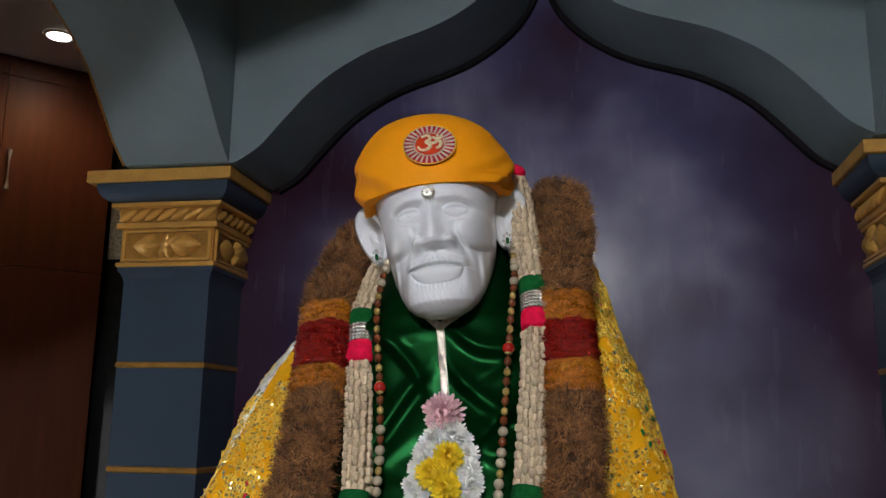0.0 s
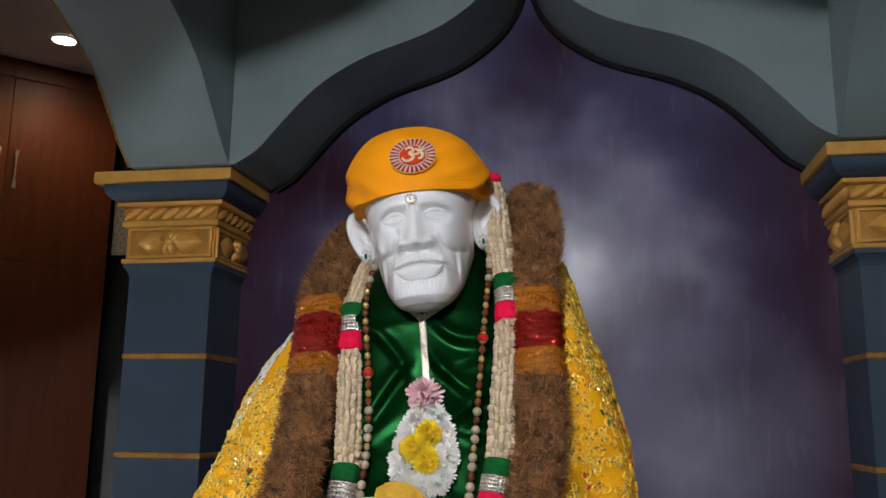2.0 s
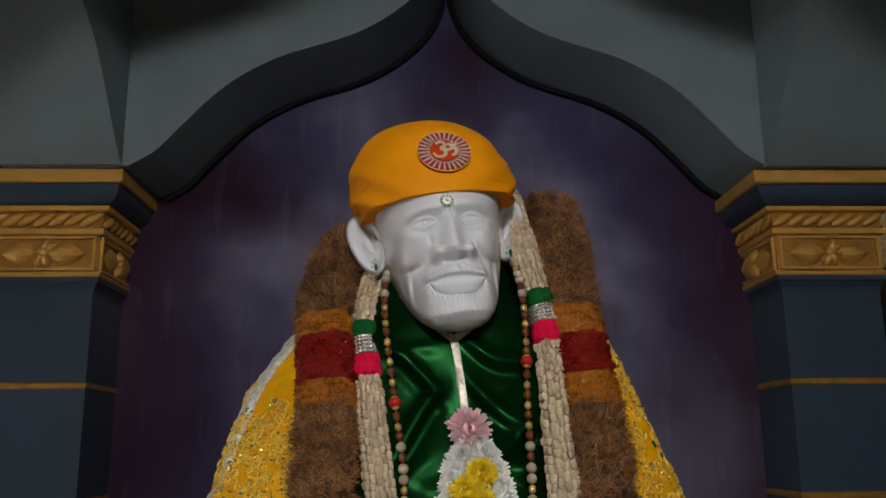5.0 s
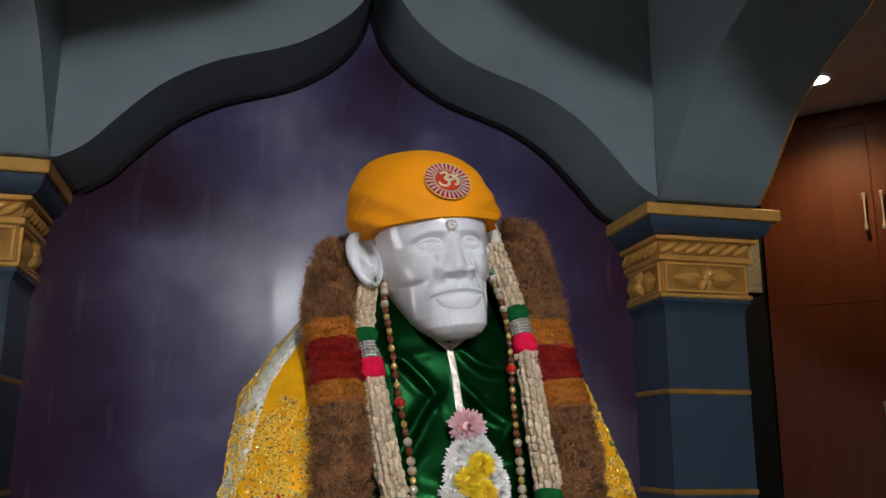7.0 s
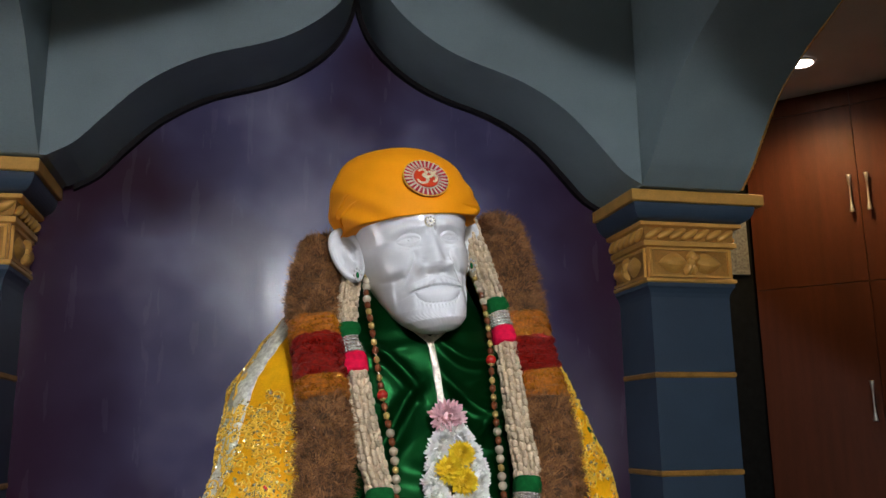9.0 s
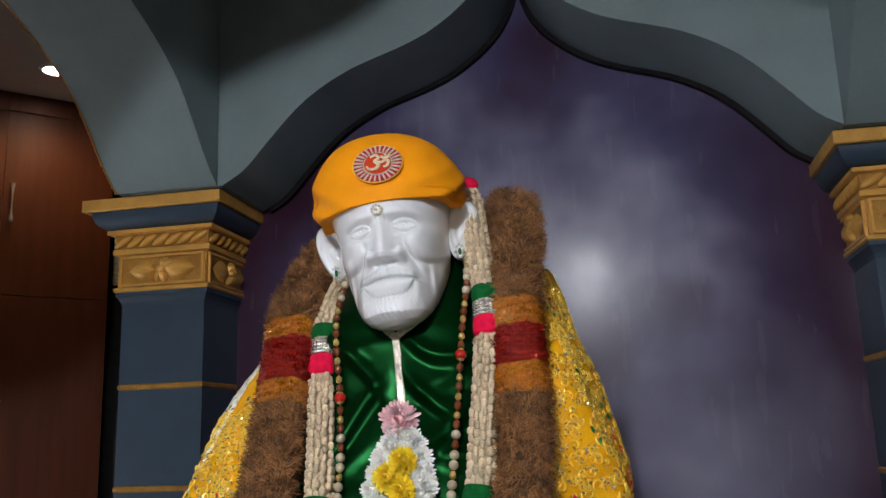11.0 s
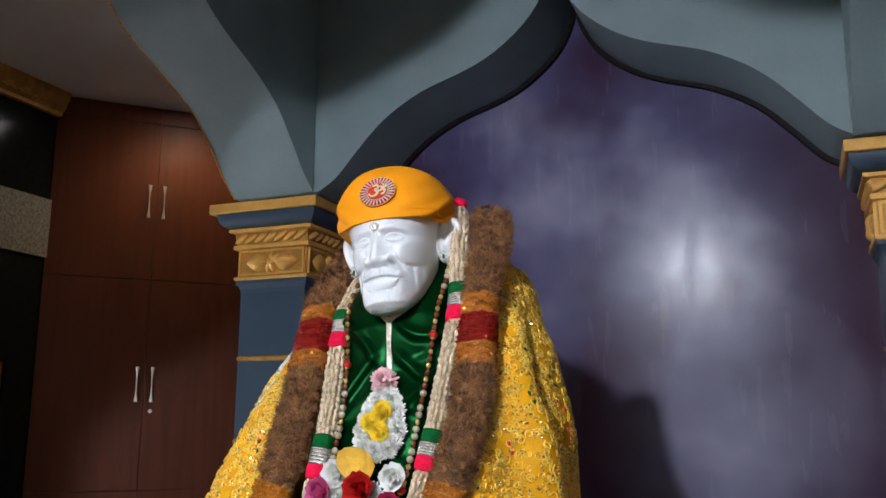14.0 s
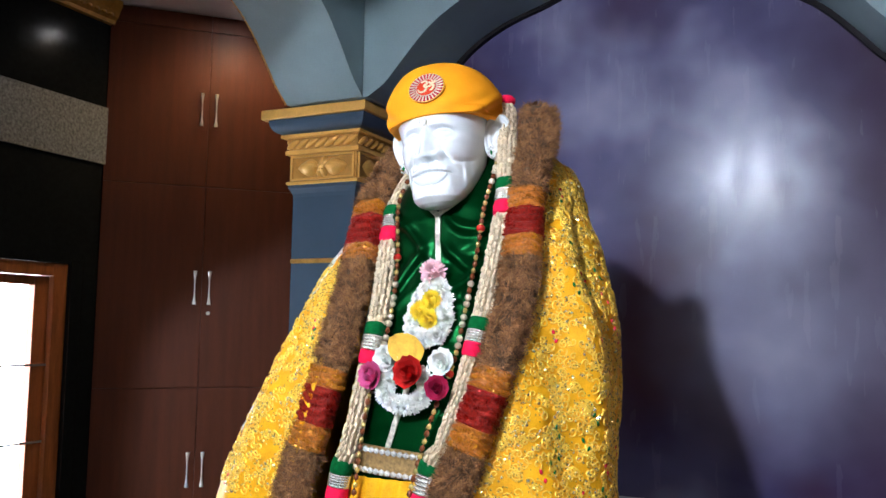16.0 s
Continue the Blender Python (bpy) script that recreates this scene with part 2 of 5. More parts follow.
def cornice(name, x0, x1):
    """A moulded gold cornice with a row of small leaves."""
    side = 1 if x1 > x0 else -1
    bm = bmesh.new()
    prof = [(0.0, 3.53), (0.03, 3.535), (0.035, 3.56), (0.06, 3.58), (0.075, 3.62), (0.095, 3.65), (0.1, 3.695), (0.0, 3.695)]
    grid(bm, [[(x0 + side * p, y, z) for p, z in prof] for y in (-6.9, 0.62)], closed=True, cap=True)
    ob = tagged(part(name, bm, DARK_GOLD), "gold painted moulded cornice under the ceiling", "cornice", kind="structure")
    lm = bmesh.new()
    bmesh.ops.create_icosphere(lm, subdivisions=1, radius=0.03, matrix=Matrix.Diagonal((0.45, 1.0, 0.75, 1)))
    me = mesh_of("leaf", lm, DARK_GOLD, True)
    for i in range(44):
        piece("leaf", me, ob, pose(x0 + side * 0.058, -2.2 + i * 0.064, 3.592, 0, -25 * side, 0))
    return ob


cornice("trim_cornice_left", -3.69, 0)
cornice("trim_cornice_right", 3.72, 0)

# window with daylight behind it
win = base("window_1", -3.73, -0.375, WIN[2], "window in a varnished orange timber frame, bright daylight outside", "window", kind="structure")


def local_box(name, parent, mat, b, bevel=0.004, label=""):
    o = parent.location
    bm = box(bmesh.new(), b[0] - o[0], b[1] - o[0], b[2] - o[1], b[3] - o[1], b[4] - o[2], b[5] - o[2], bevel)
    return part(name, bm, mat, parent, label)


w0, w1, wb, wt = WIN
local_box("granite_surround", win, BLACK_STONE, (-3.73, -3.675, w1 + 0.002, w1 + 0.1, wb, wt + 0.02))
local_box("window_frame", win, ORANGE_WOOD, (-3.83, -3.705, w1 - 0.11, w1 - 0.002, wb, wt - 0.002))
local_box("window_frame", win, ORANGE_WOOD, (-3.83, -3.705, w0 + 0.002, w0 + 0.085, wb, wt - 0.002))
local_box("window_frame", win, ORANGE_WOOD, (-3.83, -3.705, w0 + 0.087, w1 - 0.112, wt - 0.085, wt - 0.002))
sash = local_box("sash", win, ORANGE_WOOD, (-3.8, -3.74, w1 - 0.225, w1 - 0.115, wb + 0.002, wt - 0.09))
local_box("sash", win, ORANGE_WOOD, (-3.8, -3.74, w0 + 0.09, w1 - 0.23, wt - 0.15, wt - 0.09))
for z in (1.145, 0.655):
    local_box("window_bar", win, CHROME, (-3.735, -3.725, w0 + 0.09, w1 - 0.118, z, z + 0.014), 0.002, "thin steel window bar")
slab("backdrop", DAYLIGHT, [(-5.2, -5.1, -4.0, 3.0, -0.5, 4.0)], "plain bright daylight outside the window", "backdrop")


def downlight(x, y):
    ob = base("ceiling_downlight", x, y, TOP, "small round recessed ceiling downlight, switched on", "downlight", "ceiling downlights")
    bm = bmesh.new()
    grid(bm, [[(r * math.cos(a), r * math.sin(a), z) for a in np.linspace(0, 2 * math.pi, 24, endpoint=False)] for r, z in ((0.064, -0.002), (0.066, -0.012), (0.08, -0.012), (0.085, -0.001))], closed=True)
    part("rim", bm, WHITE_CEIL, ob, smooth=True)
    bm = bmesh.new()
    bmesh.ops.create_cone(bm, cap_ends=True, segments=24, radius1=0.062, radius2=0.062, depth=0.006, matrix=pose(0, 0, -0.005))
    part("diffuser", bm, LAMP_GLOW, ob, "glowing round diffuser")


for x, y in DOWNLIGHTS:
    downlight(x, y)

globe = base("pendant_lamp", *MAIN, "round white globe pendant lamp hung from the ceiling, lit", "lamp")
bm = bmesh.new()
bmesh.ops.create_icosphere(bm, subdivisions=3, radius=0.09)
part("globe", bm, GLOBE_GLOW, globe, "glowing white glass globe", True)
bm = bmesh.new()
bmesh.ops.create_cone(bm, cap_ends=True, segments=10, radius1=0.012, radius2=0.012, depth=TOP - MAIN[2] - 0.09, matrix=pose(0, 0, (TOP - MAIN[2] + 0.09) / 2))
part("rod", bm, CHROME, globe)
# unseen dome, added over the globe to keep its light off the ceiling
bm = bmesh.new()
dome = [(0.03 + 0.17 * math.sin(q), 0.04 + 0.12 * math.cos(q)) for q in np.linspace(0.0, math.pi / 2, 12)]
grid(bm, [[(r * math.cos(a), r * math.sin(a), z) for a in np.linspace(0, 2 * math.pi, 32, endpoint=False)] for r, z in [*dome, *[(r - 0.006, z - 0.002) for r, z in dome[::-1]]]], closed=True)
part("shade", bm, WHITE_CEIL, globe, "unseen white dome added to block the lamp's upward light", True)

# ---- corner cabinets ----


def cabinet(name, x0, y0, x1, y1, off):
    """A full-height corner cabinet whose face runs from (x0, y0) to (x1, y1), seen with x0 on the left."""
    width = math.hypot(x1 - x0, y1 - y0)
    meet = width / 2 + off
    spans = [(0.0015, meet - 0.0015), (meet + 0.0015, width - 0.0015)]
    ob = base(name, x0, y0, 0, "full-height dark brown laminate corner cabinet with closed double doors", "cabinet", "corner cabinets")
    ob.rotation_euler = (0, 0, math.atan2(y1 - y0, x1 - x0))
    part("body", box(bmesh.new(), 0, width, 0.022, 0.5, 0, 3.695), LAMINATE, ob)
    rows = [(0.1, 0.982), (0.985, 2.417), (2.42, 3.567)]
    for k, (z0, z1) in enumerate(rows):
        for side in (0, 1):
            door = part("door", box(bmesh.new(), *spans[side], 0, 0.02, z0, z1, 0.002), LAMINATE, ob)
            hz = (0.42, 1.69, 2.98)[k]
            hx = meet + (0.05 if side else -0.05)
            bm = bmesh.new()
            prof = spline([(-0.12, 0.014), (-0.095, 0.011), (-0.06, 0.006), (0, 0.0045), (0.06, 0.006), (0.095, 0.011), (0.12, 0.014)], 17)
            grid(bm, [[(hx + r * math.cos(t), -0.03 + 0.7 * r * math.sin(t), hz + h) for t in np.linspace(0, 2 * math.pi, 10, endpoint=False)] for h, r in prof], closed=True, cap=True)
            for dz in (-0.1, 0.1):
                bmesh.ops.create_cone(bm, cap_ends=True, segments=8, radius1=0.006, radius2=0.006, depth=0.026, matrix=pose(hx, -0.014, hz + dz, 90))
            part("handle", bm, CHROME, door, "slim steel bow handle", True)
            if k == 1 and side:
                bm = bmesh.new()
                bmesh.ops.create_cone(bm, cap_ends=True, segments=14, radius1=0.013, radius2=0.013, depth=0.012, matrix=pose(hx, -0.006, hz - 0.18, 90))
                part("lock", bm, CHROME, door, "small round steel lock")
    for side in (0, 1):
        part("top_panel", box(bmesh.new(), *spans[side], 0, 0.02, 3.571, 3.69, 0.002), LAMINATE, ob)
    return ob


cabinet("corner_cabinet", -3.68, 0.6, -2.74, 1.54, 0.032)
cabinet("corner_cabinet", 2.83, 1.59, 3.77, 0.65, 0.01)

# ---- the shrine ----
MID = 0.04
OGEE = [(1.25, 2.606), (1.15, 2.668), (1.05, 2.778), (0.93, 2.905), (0.82, 2.99), (0.69, 3.06), (0.58, 3.1), (0.46, 3.138), (0.35, 3.184), (0.25, 3.246), (0.17, 3.312), (0.11, 3.378), (0.06, 3.46), (0.025, 3.56), (0.004, 3.68)]

SIDE_OGEE = [(1.25, 2.606), (1.15, 2.688), (1.05, 2.8), (0.93, 2.922), (0.82, 2.997), (0.69, 3.062), (0.58, 3.106), (0.46, 3.157), (0.35, 3.222), (0.25, 3.305), (0.16, 3.405), (0.09, 3.5), (0.04, 3.6), (0.004, 3.68)]


def ogee_panel(bm, where, t0, t1, shift=0.0, top=TOP, profile=OGEE):
    """A wall panel cut out by a pointed ogee arch. where(s, t, z) gives the place for s along the span and t through the panel."""
    half = spline([(s - shift, z - shift * 0.6) for s, z in profile], 60)
    half[-1] = np.array((0.0, half[-1][1]))
    line = [(-s, z) for s, z in half] + [(s, z) for s, z in half[::-1]][1:]
    if shift == 0:
        line = [(-1.28, 2.606), *line, (1.252, 2.606)]
    rows = [[where(s, t0, z) for s, z in line], [where(s, t1, z) for s, z in line], [where(s, t1, top) for s, z in line], [where(s, t0, top) for s, z in line]]
    grid(bm, [*rows, rows[0]])
    for i in (0, -1):
        bm.faces.new([bm.verts.new(r[i]) for r in rows])
    return bm


def arch(name, where, t0, t1, label, mat=TEAL, shift=0.0, top=TOP - 0.002, profile=OGEE):
    bm = ogee_panel(bmesh.new(), where, t0, t1, shift, top, profile)
    bmesh.ops.remove_doubles(bm, verts=bm.verts[:], dist=0.0005)
    return tagged(part(name, bm, mat), label, "arch", kind="structure")


arch("wall_arch_rear", lambda s, t, z: (MID + s, t, z), 0.0, 0.45, "grey-teal painted wall cut by a pointed ogee arch")
arch("trim_arch_rear", lambda s, t, z: (MID + s, t, z), 0.453, 0.485, "dark maroon trim line round the arch", MAROON, 0.02)
FRONT = -2.6
arch("wall_arch_front", lambda s, t, z: (MID + s, t, z), FRONT - 0.5, FRONT, "grey-teal painted front arch of the shrine canopy")
arch("wall_arch_left", lambda s, t, z: (t, -1.3 + s * 1.03, z), -1.232, -1.705, "grey-teal painted side arch of the shrine canopy", profile=SIDE_OGEE)
arch("wall_arch_right", lambda s, t, z: (t, -1.3 + s * 1.03, z), 1.272, 1.765, "grey-teal painted side arch of the shrine canopy", profile=SIDE_OGEE)
slab("wall_blocks", TEAL, [(-1.703, -1.234, 0.002, 0.6, 2.607, TOP - 0.003), (1.274, 1.763, 0.002, 0.6, 2.607, TOP - 0.003),
                           (-1.703, -1.234, FRONT - 0.5, FRONT - 0.012, 2.607, TOP - 0.003), (1.274, 1.763, FRONT - 0.5, FRONT - 0.012, 2.607, TOP - 0.003)], "grey-teal painted corner blocks above the columns")
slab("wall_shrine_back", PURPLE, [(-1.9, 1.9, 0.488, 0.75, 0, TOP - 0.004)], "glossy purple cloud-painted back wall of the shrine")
slab("shrine_ledge", MARBLE, [(-1.33, 1.33, 0.25, 0.486, 0.0, 0.63)], "white marble ledge along the purple wall", "ledge", 0.008)


def rim_bead(name, x):
    """A thin uneven gold-coloured line added along the outer edge of a side arch."""
    bm, rng = bmesh.new(), random.Random(8)
    half = spline(SIDE_OGEE, 260)
    rows = []
    for s, z in half[:200]:
        r = 0.004 + 0.004 * rng.random() ** 3
        rows.append([(x + r * math.cos(a), -1.3 + s * 1.03 + r * math.sin(a), z + 0.5 * r * math.sin(a)) for a in np.linspace(0, 2 * math.pi, 6, endpoint=False)])
    grid(bm, rows, closed=True, cap=True)
    tagged(part(name, bm, DARK_GOLD), "thin uneven gold-coloured line along the arch edge", "trim", kind="structure")


rim_bead("trim_edge_left", -1.705)
rim_bead("trim_edge_right", 1.765)


def ring_prism(bm, levels):
    """A square-section moulding: levels of (z, x0, x1, y0, y1)."""
    grid(bm, [[(x0, y0, z), (x1, y0, z), (x1, y1, z), (x0, y1, z)] for z, x0, x1, y0, y1 in levels], closed=True, cap=True)
    return bm


def petal_relief(bm, x, z, angle, length, width, lift, m):
    rows = []
    for i in range(9):
        u = i / 8
        w = width * math.sin(math.pi * u ** 0.8) ** 0.8 * (1 - 0.15 * u)
        rows.append([(x + math.cos(angle) * length * u - math.sin(angle) * w * v, -lift * (1 - v * v) * math.sin(math.pi * min(1, u + 0.08)) ** 0.5 - 0.0005, z + math.sin(angle) * length * u + math.cos(angle) * w * v) for v in np.linspace(-1, 1, 7)])
    vs = grid(bm, [[tuple(m @ Vector(p)) for p in r] for r in rows])
    return vs


def column(side, y_front, turn=1):
    """A square slate-blue column with gold bands and a carved gold capital."""
    xi, xo = 1.36, 1.755
    cx = side * (xi + xo) / 2
    ob = base("column", cx, y_front + 0.35 * turn, 0, "square slate-blue column with gold bands and carved gold capital", "column", "shrine columns")
    h, d0 = (xo - xi) / 2, -0.2
    sq = lambda e, z: (z, -h - e, h + e, d0 - e, 0.2 + min(e, 0.04))
    zs = [0.0, 0.47, 0.9, 1.335, 1.765]
    for a, b in zip(zs, [*zs[1:], 2.13]):
        part("shaft", ring_prism(bmesh.new(), [sq(0, a + 0.026 if a else 0), sq(0, b)]), BLUE, ob)
        if a:
            part("band", ring_prism(bmesh.new(), [sq(-0.002, a), sq(0.004, a + 0.006), sq(0.004, a + 0.02), sq(-0.002, a + 0.026)]), DARK_GOLD, ob, "thin gold band")
    part("necking", ring_prism(bmesh.new(), [sq(0, 2.13), sq(0.004, 2.15), sq(0.014, 2.17), sq(0.022, 2.178), sq(0.022, 2.195)]), BLUE, ob)
    part("moulding", ring_prism(bmesh.new(), [sq(0.024, 2.195), sq(0.03, 2.2), sq(0.03, 2.212), sq(0.022, 2.216)]), GOLD_PAINT, ob)
    # frieze bed in darker gold: shade of the carved recess put into the colour
    frieze = part("frieze", ring_prism(bmesh.new(), [sq(0.014, 2.216), sq(0.014, 2.36)]), DARK_GOLD, ob, "carved gold frieze panel")
    part("moulding", ring_prism(bmesh.new(), [sq(0.024, 2.36), sq(0.036, 2.364), sq(0.036, 2.384), sq(0.03, 2.388)]), GOLD_PAINT, ob)
    # darker gold again for recess shade behind the rope twists
    part("rope_bed", ring_prism(bmesh.new(), [sq(0.022, 2.388), sq(0.03, 2.452)]), DARK_GOLD, ob)
    part("moulding", ring_prism(bmesh.new(), [sq(0.044, 2.452), sq(0.056, 2.456), sq(0.056, 2.472), sq(0.04, 2.476)]), GOLD_PAINT, ob)
    ov = [sq(0.045 + 0.06 * math.sin(u * math.pi / 2), 2.476 + 0.07 * (1 - math.cos(u * math.pi / 2))) for u in np.linspace(0, 1, 9)]
    part("ovolo", ring_prism(bmesh.new(), [*ov, sq(0.1, 2.552)]), BLUE, ob, smooth=False)
    far = 0.022 * side * turn
    slab_level = lambda e, z: (z, -h - e + min(0, far), h + e + max(0, far), d0 - e, 0.24)
    part("abacus", ring_prism(bmesh.new(), [slab_level(0.118, 2.55), slab_level(0.122, 2.554), slab_level(0.122, 2.6), slab_level(0.118, 2.604)]), GOLD_PAINT, ob, "flat gold slab")
    # rope twists and carved flowers, on the front and on both flanks
    rm = bmesh.new()
    bmesh.ops.create_icosphere(rm, subdivisions=2, radius=1.0, matrix=pose(0, 0, 0, 0, 60, 0) @ Matrix.Diagonal((0.017, 0.016, 0.05, 1)))
    rope = mesh_of("rope_twist", rm, GOLD_PAINT, True)
    faces = [(pose(0, d0 - 0.03, 0), 2 * h + 0.03), (pose(h + 0.03, 0, 0, 0, 0, 90), 0.42), (pose(-h - 0.03, 0, 0, 0, 0, -90), 0.42)]
    for m, w in faces:
        n = max(6, round(w / 0.064))
        for i in range(n):
            piece("rope_twist", rope, ob, m @ pose((i + 0.5 - n / 2) * w / n, -0.002, 2.421))
        fm = m @ pose(0, 0.014, 0)
        deep = 0.04 if w < 0.43 and m is faces[0][0] else 0.022
        bm = bmesh.new()
        for sgn in (0, math.pi):
            petal_relief(bm, 0.022 * math.cos(sgn), 2.287, sgn, 0.138, 0.052, deep, fm)
        for k in range(4):
            petal_relief(bm, 0, 2.288, math.pi / 2 + (k - 1.5) * 0.62 if k < 2 else -math.pi / 2 + (k - 2.5) * 0.75, 0.066, 0.028, 0.03, fm)
        for x0, x1, z0, z1 in ((-w / 2 + 0.01, w / 2 - 0.01, 2.22, 2.231), (-w / 2 + 0.01, w / 2 - 0.01, 2.346, 2.357), (-w / 2 + 0.01, -w / 2 + 0.021, 2.231, 2.346), (w / 2 - 0.021, w / 2 - 0.01, 2.231, 2.346)):
            vs = box(bm, x0, x1, -0.01, 0.01, z0, z1).verts[-8:]
            bmesh.ops.transform(bm, matrix=fm, verts=vs)
        part("leaf_carving", bm, GOLD_PAINT, frieze, smooth=False)
        bm = bmesh.new()
        bmesh.ops.create_icosphere(bm, subdivisions=2, radius=0.022, matrix=fm @ pose(0, -0.014, 2.288) @ Matrix.Diagonal((1, 0.7, 1, 1)))
        part("boss", bm, GOLD_PAINT, frieze, smooth=True)
    if turn < 0:
        ob.rotation_euler = (0, 0, math.pi)
    return ob


column(-1, 0.0)
column(1, 0.0)
column(-1, FRONT - 0.1, -1)
column(1, FRONT - 0.1, -1)

# ---- the statue ----
PORCELAIN = material("glazed_white_marble", (0.79, 0.81, 0.82), 0.5, dark=0.95, scale=5, fine=60, bump=0.02, depth=0.001, spec=0.3, coat=1.0)
PORCELAIN.node_tree.nodes["Principled BSDF"].inputs["Coat Roughness"].default_value = 0.07
TURBAN = material("saffron_silk", (0.92, 0.33, 0.005), 0.65, dark=0.92, scale=9, fine=420, bump=0.25, depth=0.001, spec=0.15)
GREEN_SATIN = material("dark_green_satin", (0.0005, 0.033, 0.006), 0.36, 0.7, dark=0.8, scale=5, fine=300, bump=0.05, depth=0.001, spec=0.1)
YELLOW_SILK = material("golden_yellow_silk", (0.88, 0.41, 0.004), 0.5, dark=0.78, scale=16, fine=240, bump=0.4, depth=0.002, spec=0.25)
GOLD_THREAD = material("gold_thread", (0.95, 0.58, 0.06), 0.34, 0.25, dark=0.85, scale=60, fine=300, bump=0.3)
GOLD_METAL = material("polished_gold", (0.95, 0.66, 0.22), 0.22, 0.7, dark=0.8, scale=40)
SILVER = material("silver_thread", (0.66, 0.62, 0.5), 0.38, 0.5, dark=0.6, scale=80, fine=400, bump=0.4)
STONE = material("clear_crystal", (0.95, 0.93, 0.86), 0.12, 0.4, dark=0.7, scale=200)
SPARK = material("champagne_crystal", (1.0, 0.84, 0.5), 0.14, 0.75, dark=0.8, scale=200)
EMERALD = material("green_gem", (0.003, 0.12, 0.03), 0.12, dark=0.8, coat=0.5)
RUBY = material("pink_gem", (0.7, 0.02, 0.06), 0.15, dark=0.8, coat=0.5)
VETIVER = material("dry_brown_root_fibre", (0.28, 0.125, 0.043), 0.8, dark=0.3, scale=30, fine=300, bump=0.6, depth=0.004, island=0.6)
ORANGE_TINSEL = material("orange_gold_tinsel", (0.42, 0.125, 0.004), 0.36, 0.1, dark=0.45, scale=160, fine=380, bump=0.9, depth=0.004, coat=0.12)
RED_TINSEL = material("dark_red_tinsel", (0.22, 0.006, 0.0015), 0.4, 0.1, dark=0.4, scale=160, fine=380, bump=0.9, depth=0.004, spec=0.25)
SILVER_METAL = material("silver_metal", (0.8, 0.77, 0.7), 0.25, 0.85, dark=0.8, scale=90, fine=300, bump=0.1)
IVORY = material("ivory_seed", (0.67, 0.53, 0.35), 0.55, dark=0.7, scale=60, fine=300, bump=0.3, per_object=0.4)
IVORY_REST = material("ivory_seed_strand", (0.6, 0.47, 0.31), 0.55, dark=0.7, scale=60, fine=300, bump=0.3, island=0.4)
GREEN_WOOL = material("green_velvet", (0.004, 0.095, 0.022), 0.9, dark=0.7, scale=80, fine=500, bump=0.7, depth=0.002, spec=0.1)
PINK_WOOL = material("hot_pink_velvet", (0.8, 0.01, 0.06), 0.85, dark=0.8, scale=80, fine=500, bump=0.7, depth=0.002, spec=0.1)
PEARL = material("cream_pearl", (0.62, 0.53, 0.38), 0.2, 0.35, dark=0.8, coat=0.5)
BROWN_BEAD = material("brown_bead", (0.16, 0.045, 0.015), 0.25, dark=0.7, coat=0.4)
RED_BEAD = material("red_bead", (0.5, 0.015, 0.01), 0.25, dark=0.8, coat=0.4)

HEAD = pose(-0.054, -1.5, 1.962, 0, -7.0, 4.2)


SKULL = [(-0.214, 0.004, 0.118, 0.1), (-0.21, 0.035, 0.135, 0.075), (-0.2, 0.055, 0.147, 0.05), (-0.184, 0.071, 0.153, 0.015), (-0.16, 0.085, 0.153, -0.03), (-0.12, 0.1, 0.15, -0.09), (-0.08, 0.112, 0.148, -0.13),
         (-0.042, 0.117, 0.148, -0.14), (0.0, 0.121, 0.149, -0.15), (0.03, 0.127, 0.15, -0.15), (0.05, 0.132, 0.149, -0.15), (0.1, 0.128, 0.14, -0.145), (0.15, 0.1, 0.12, -0.12), (0.19, 0.07, 0.08, -0.08)]


def ease(x):
    """0 below 0, 1 above 1, smooth between."""
    x = np.clip(x, 0, 1)
    return x * x * (3 - 2 * x)


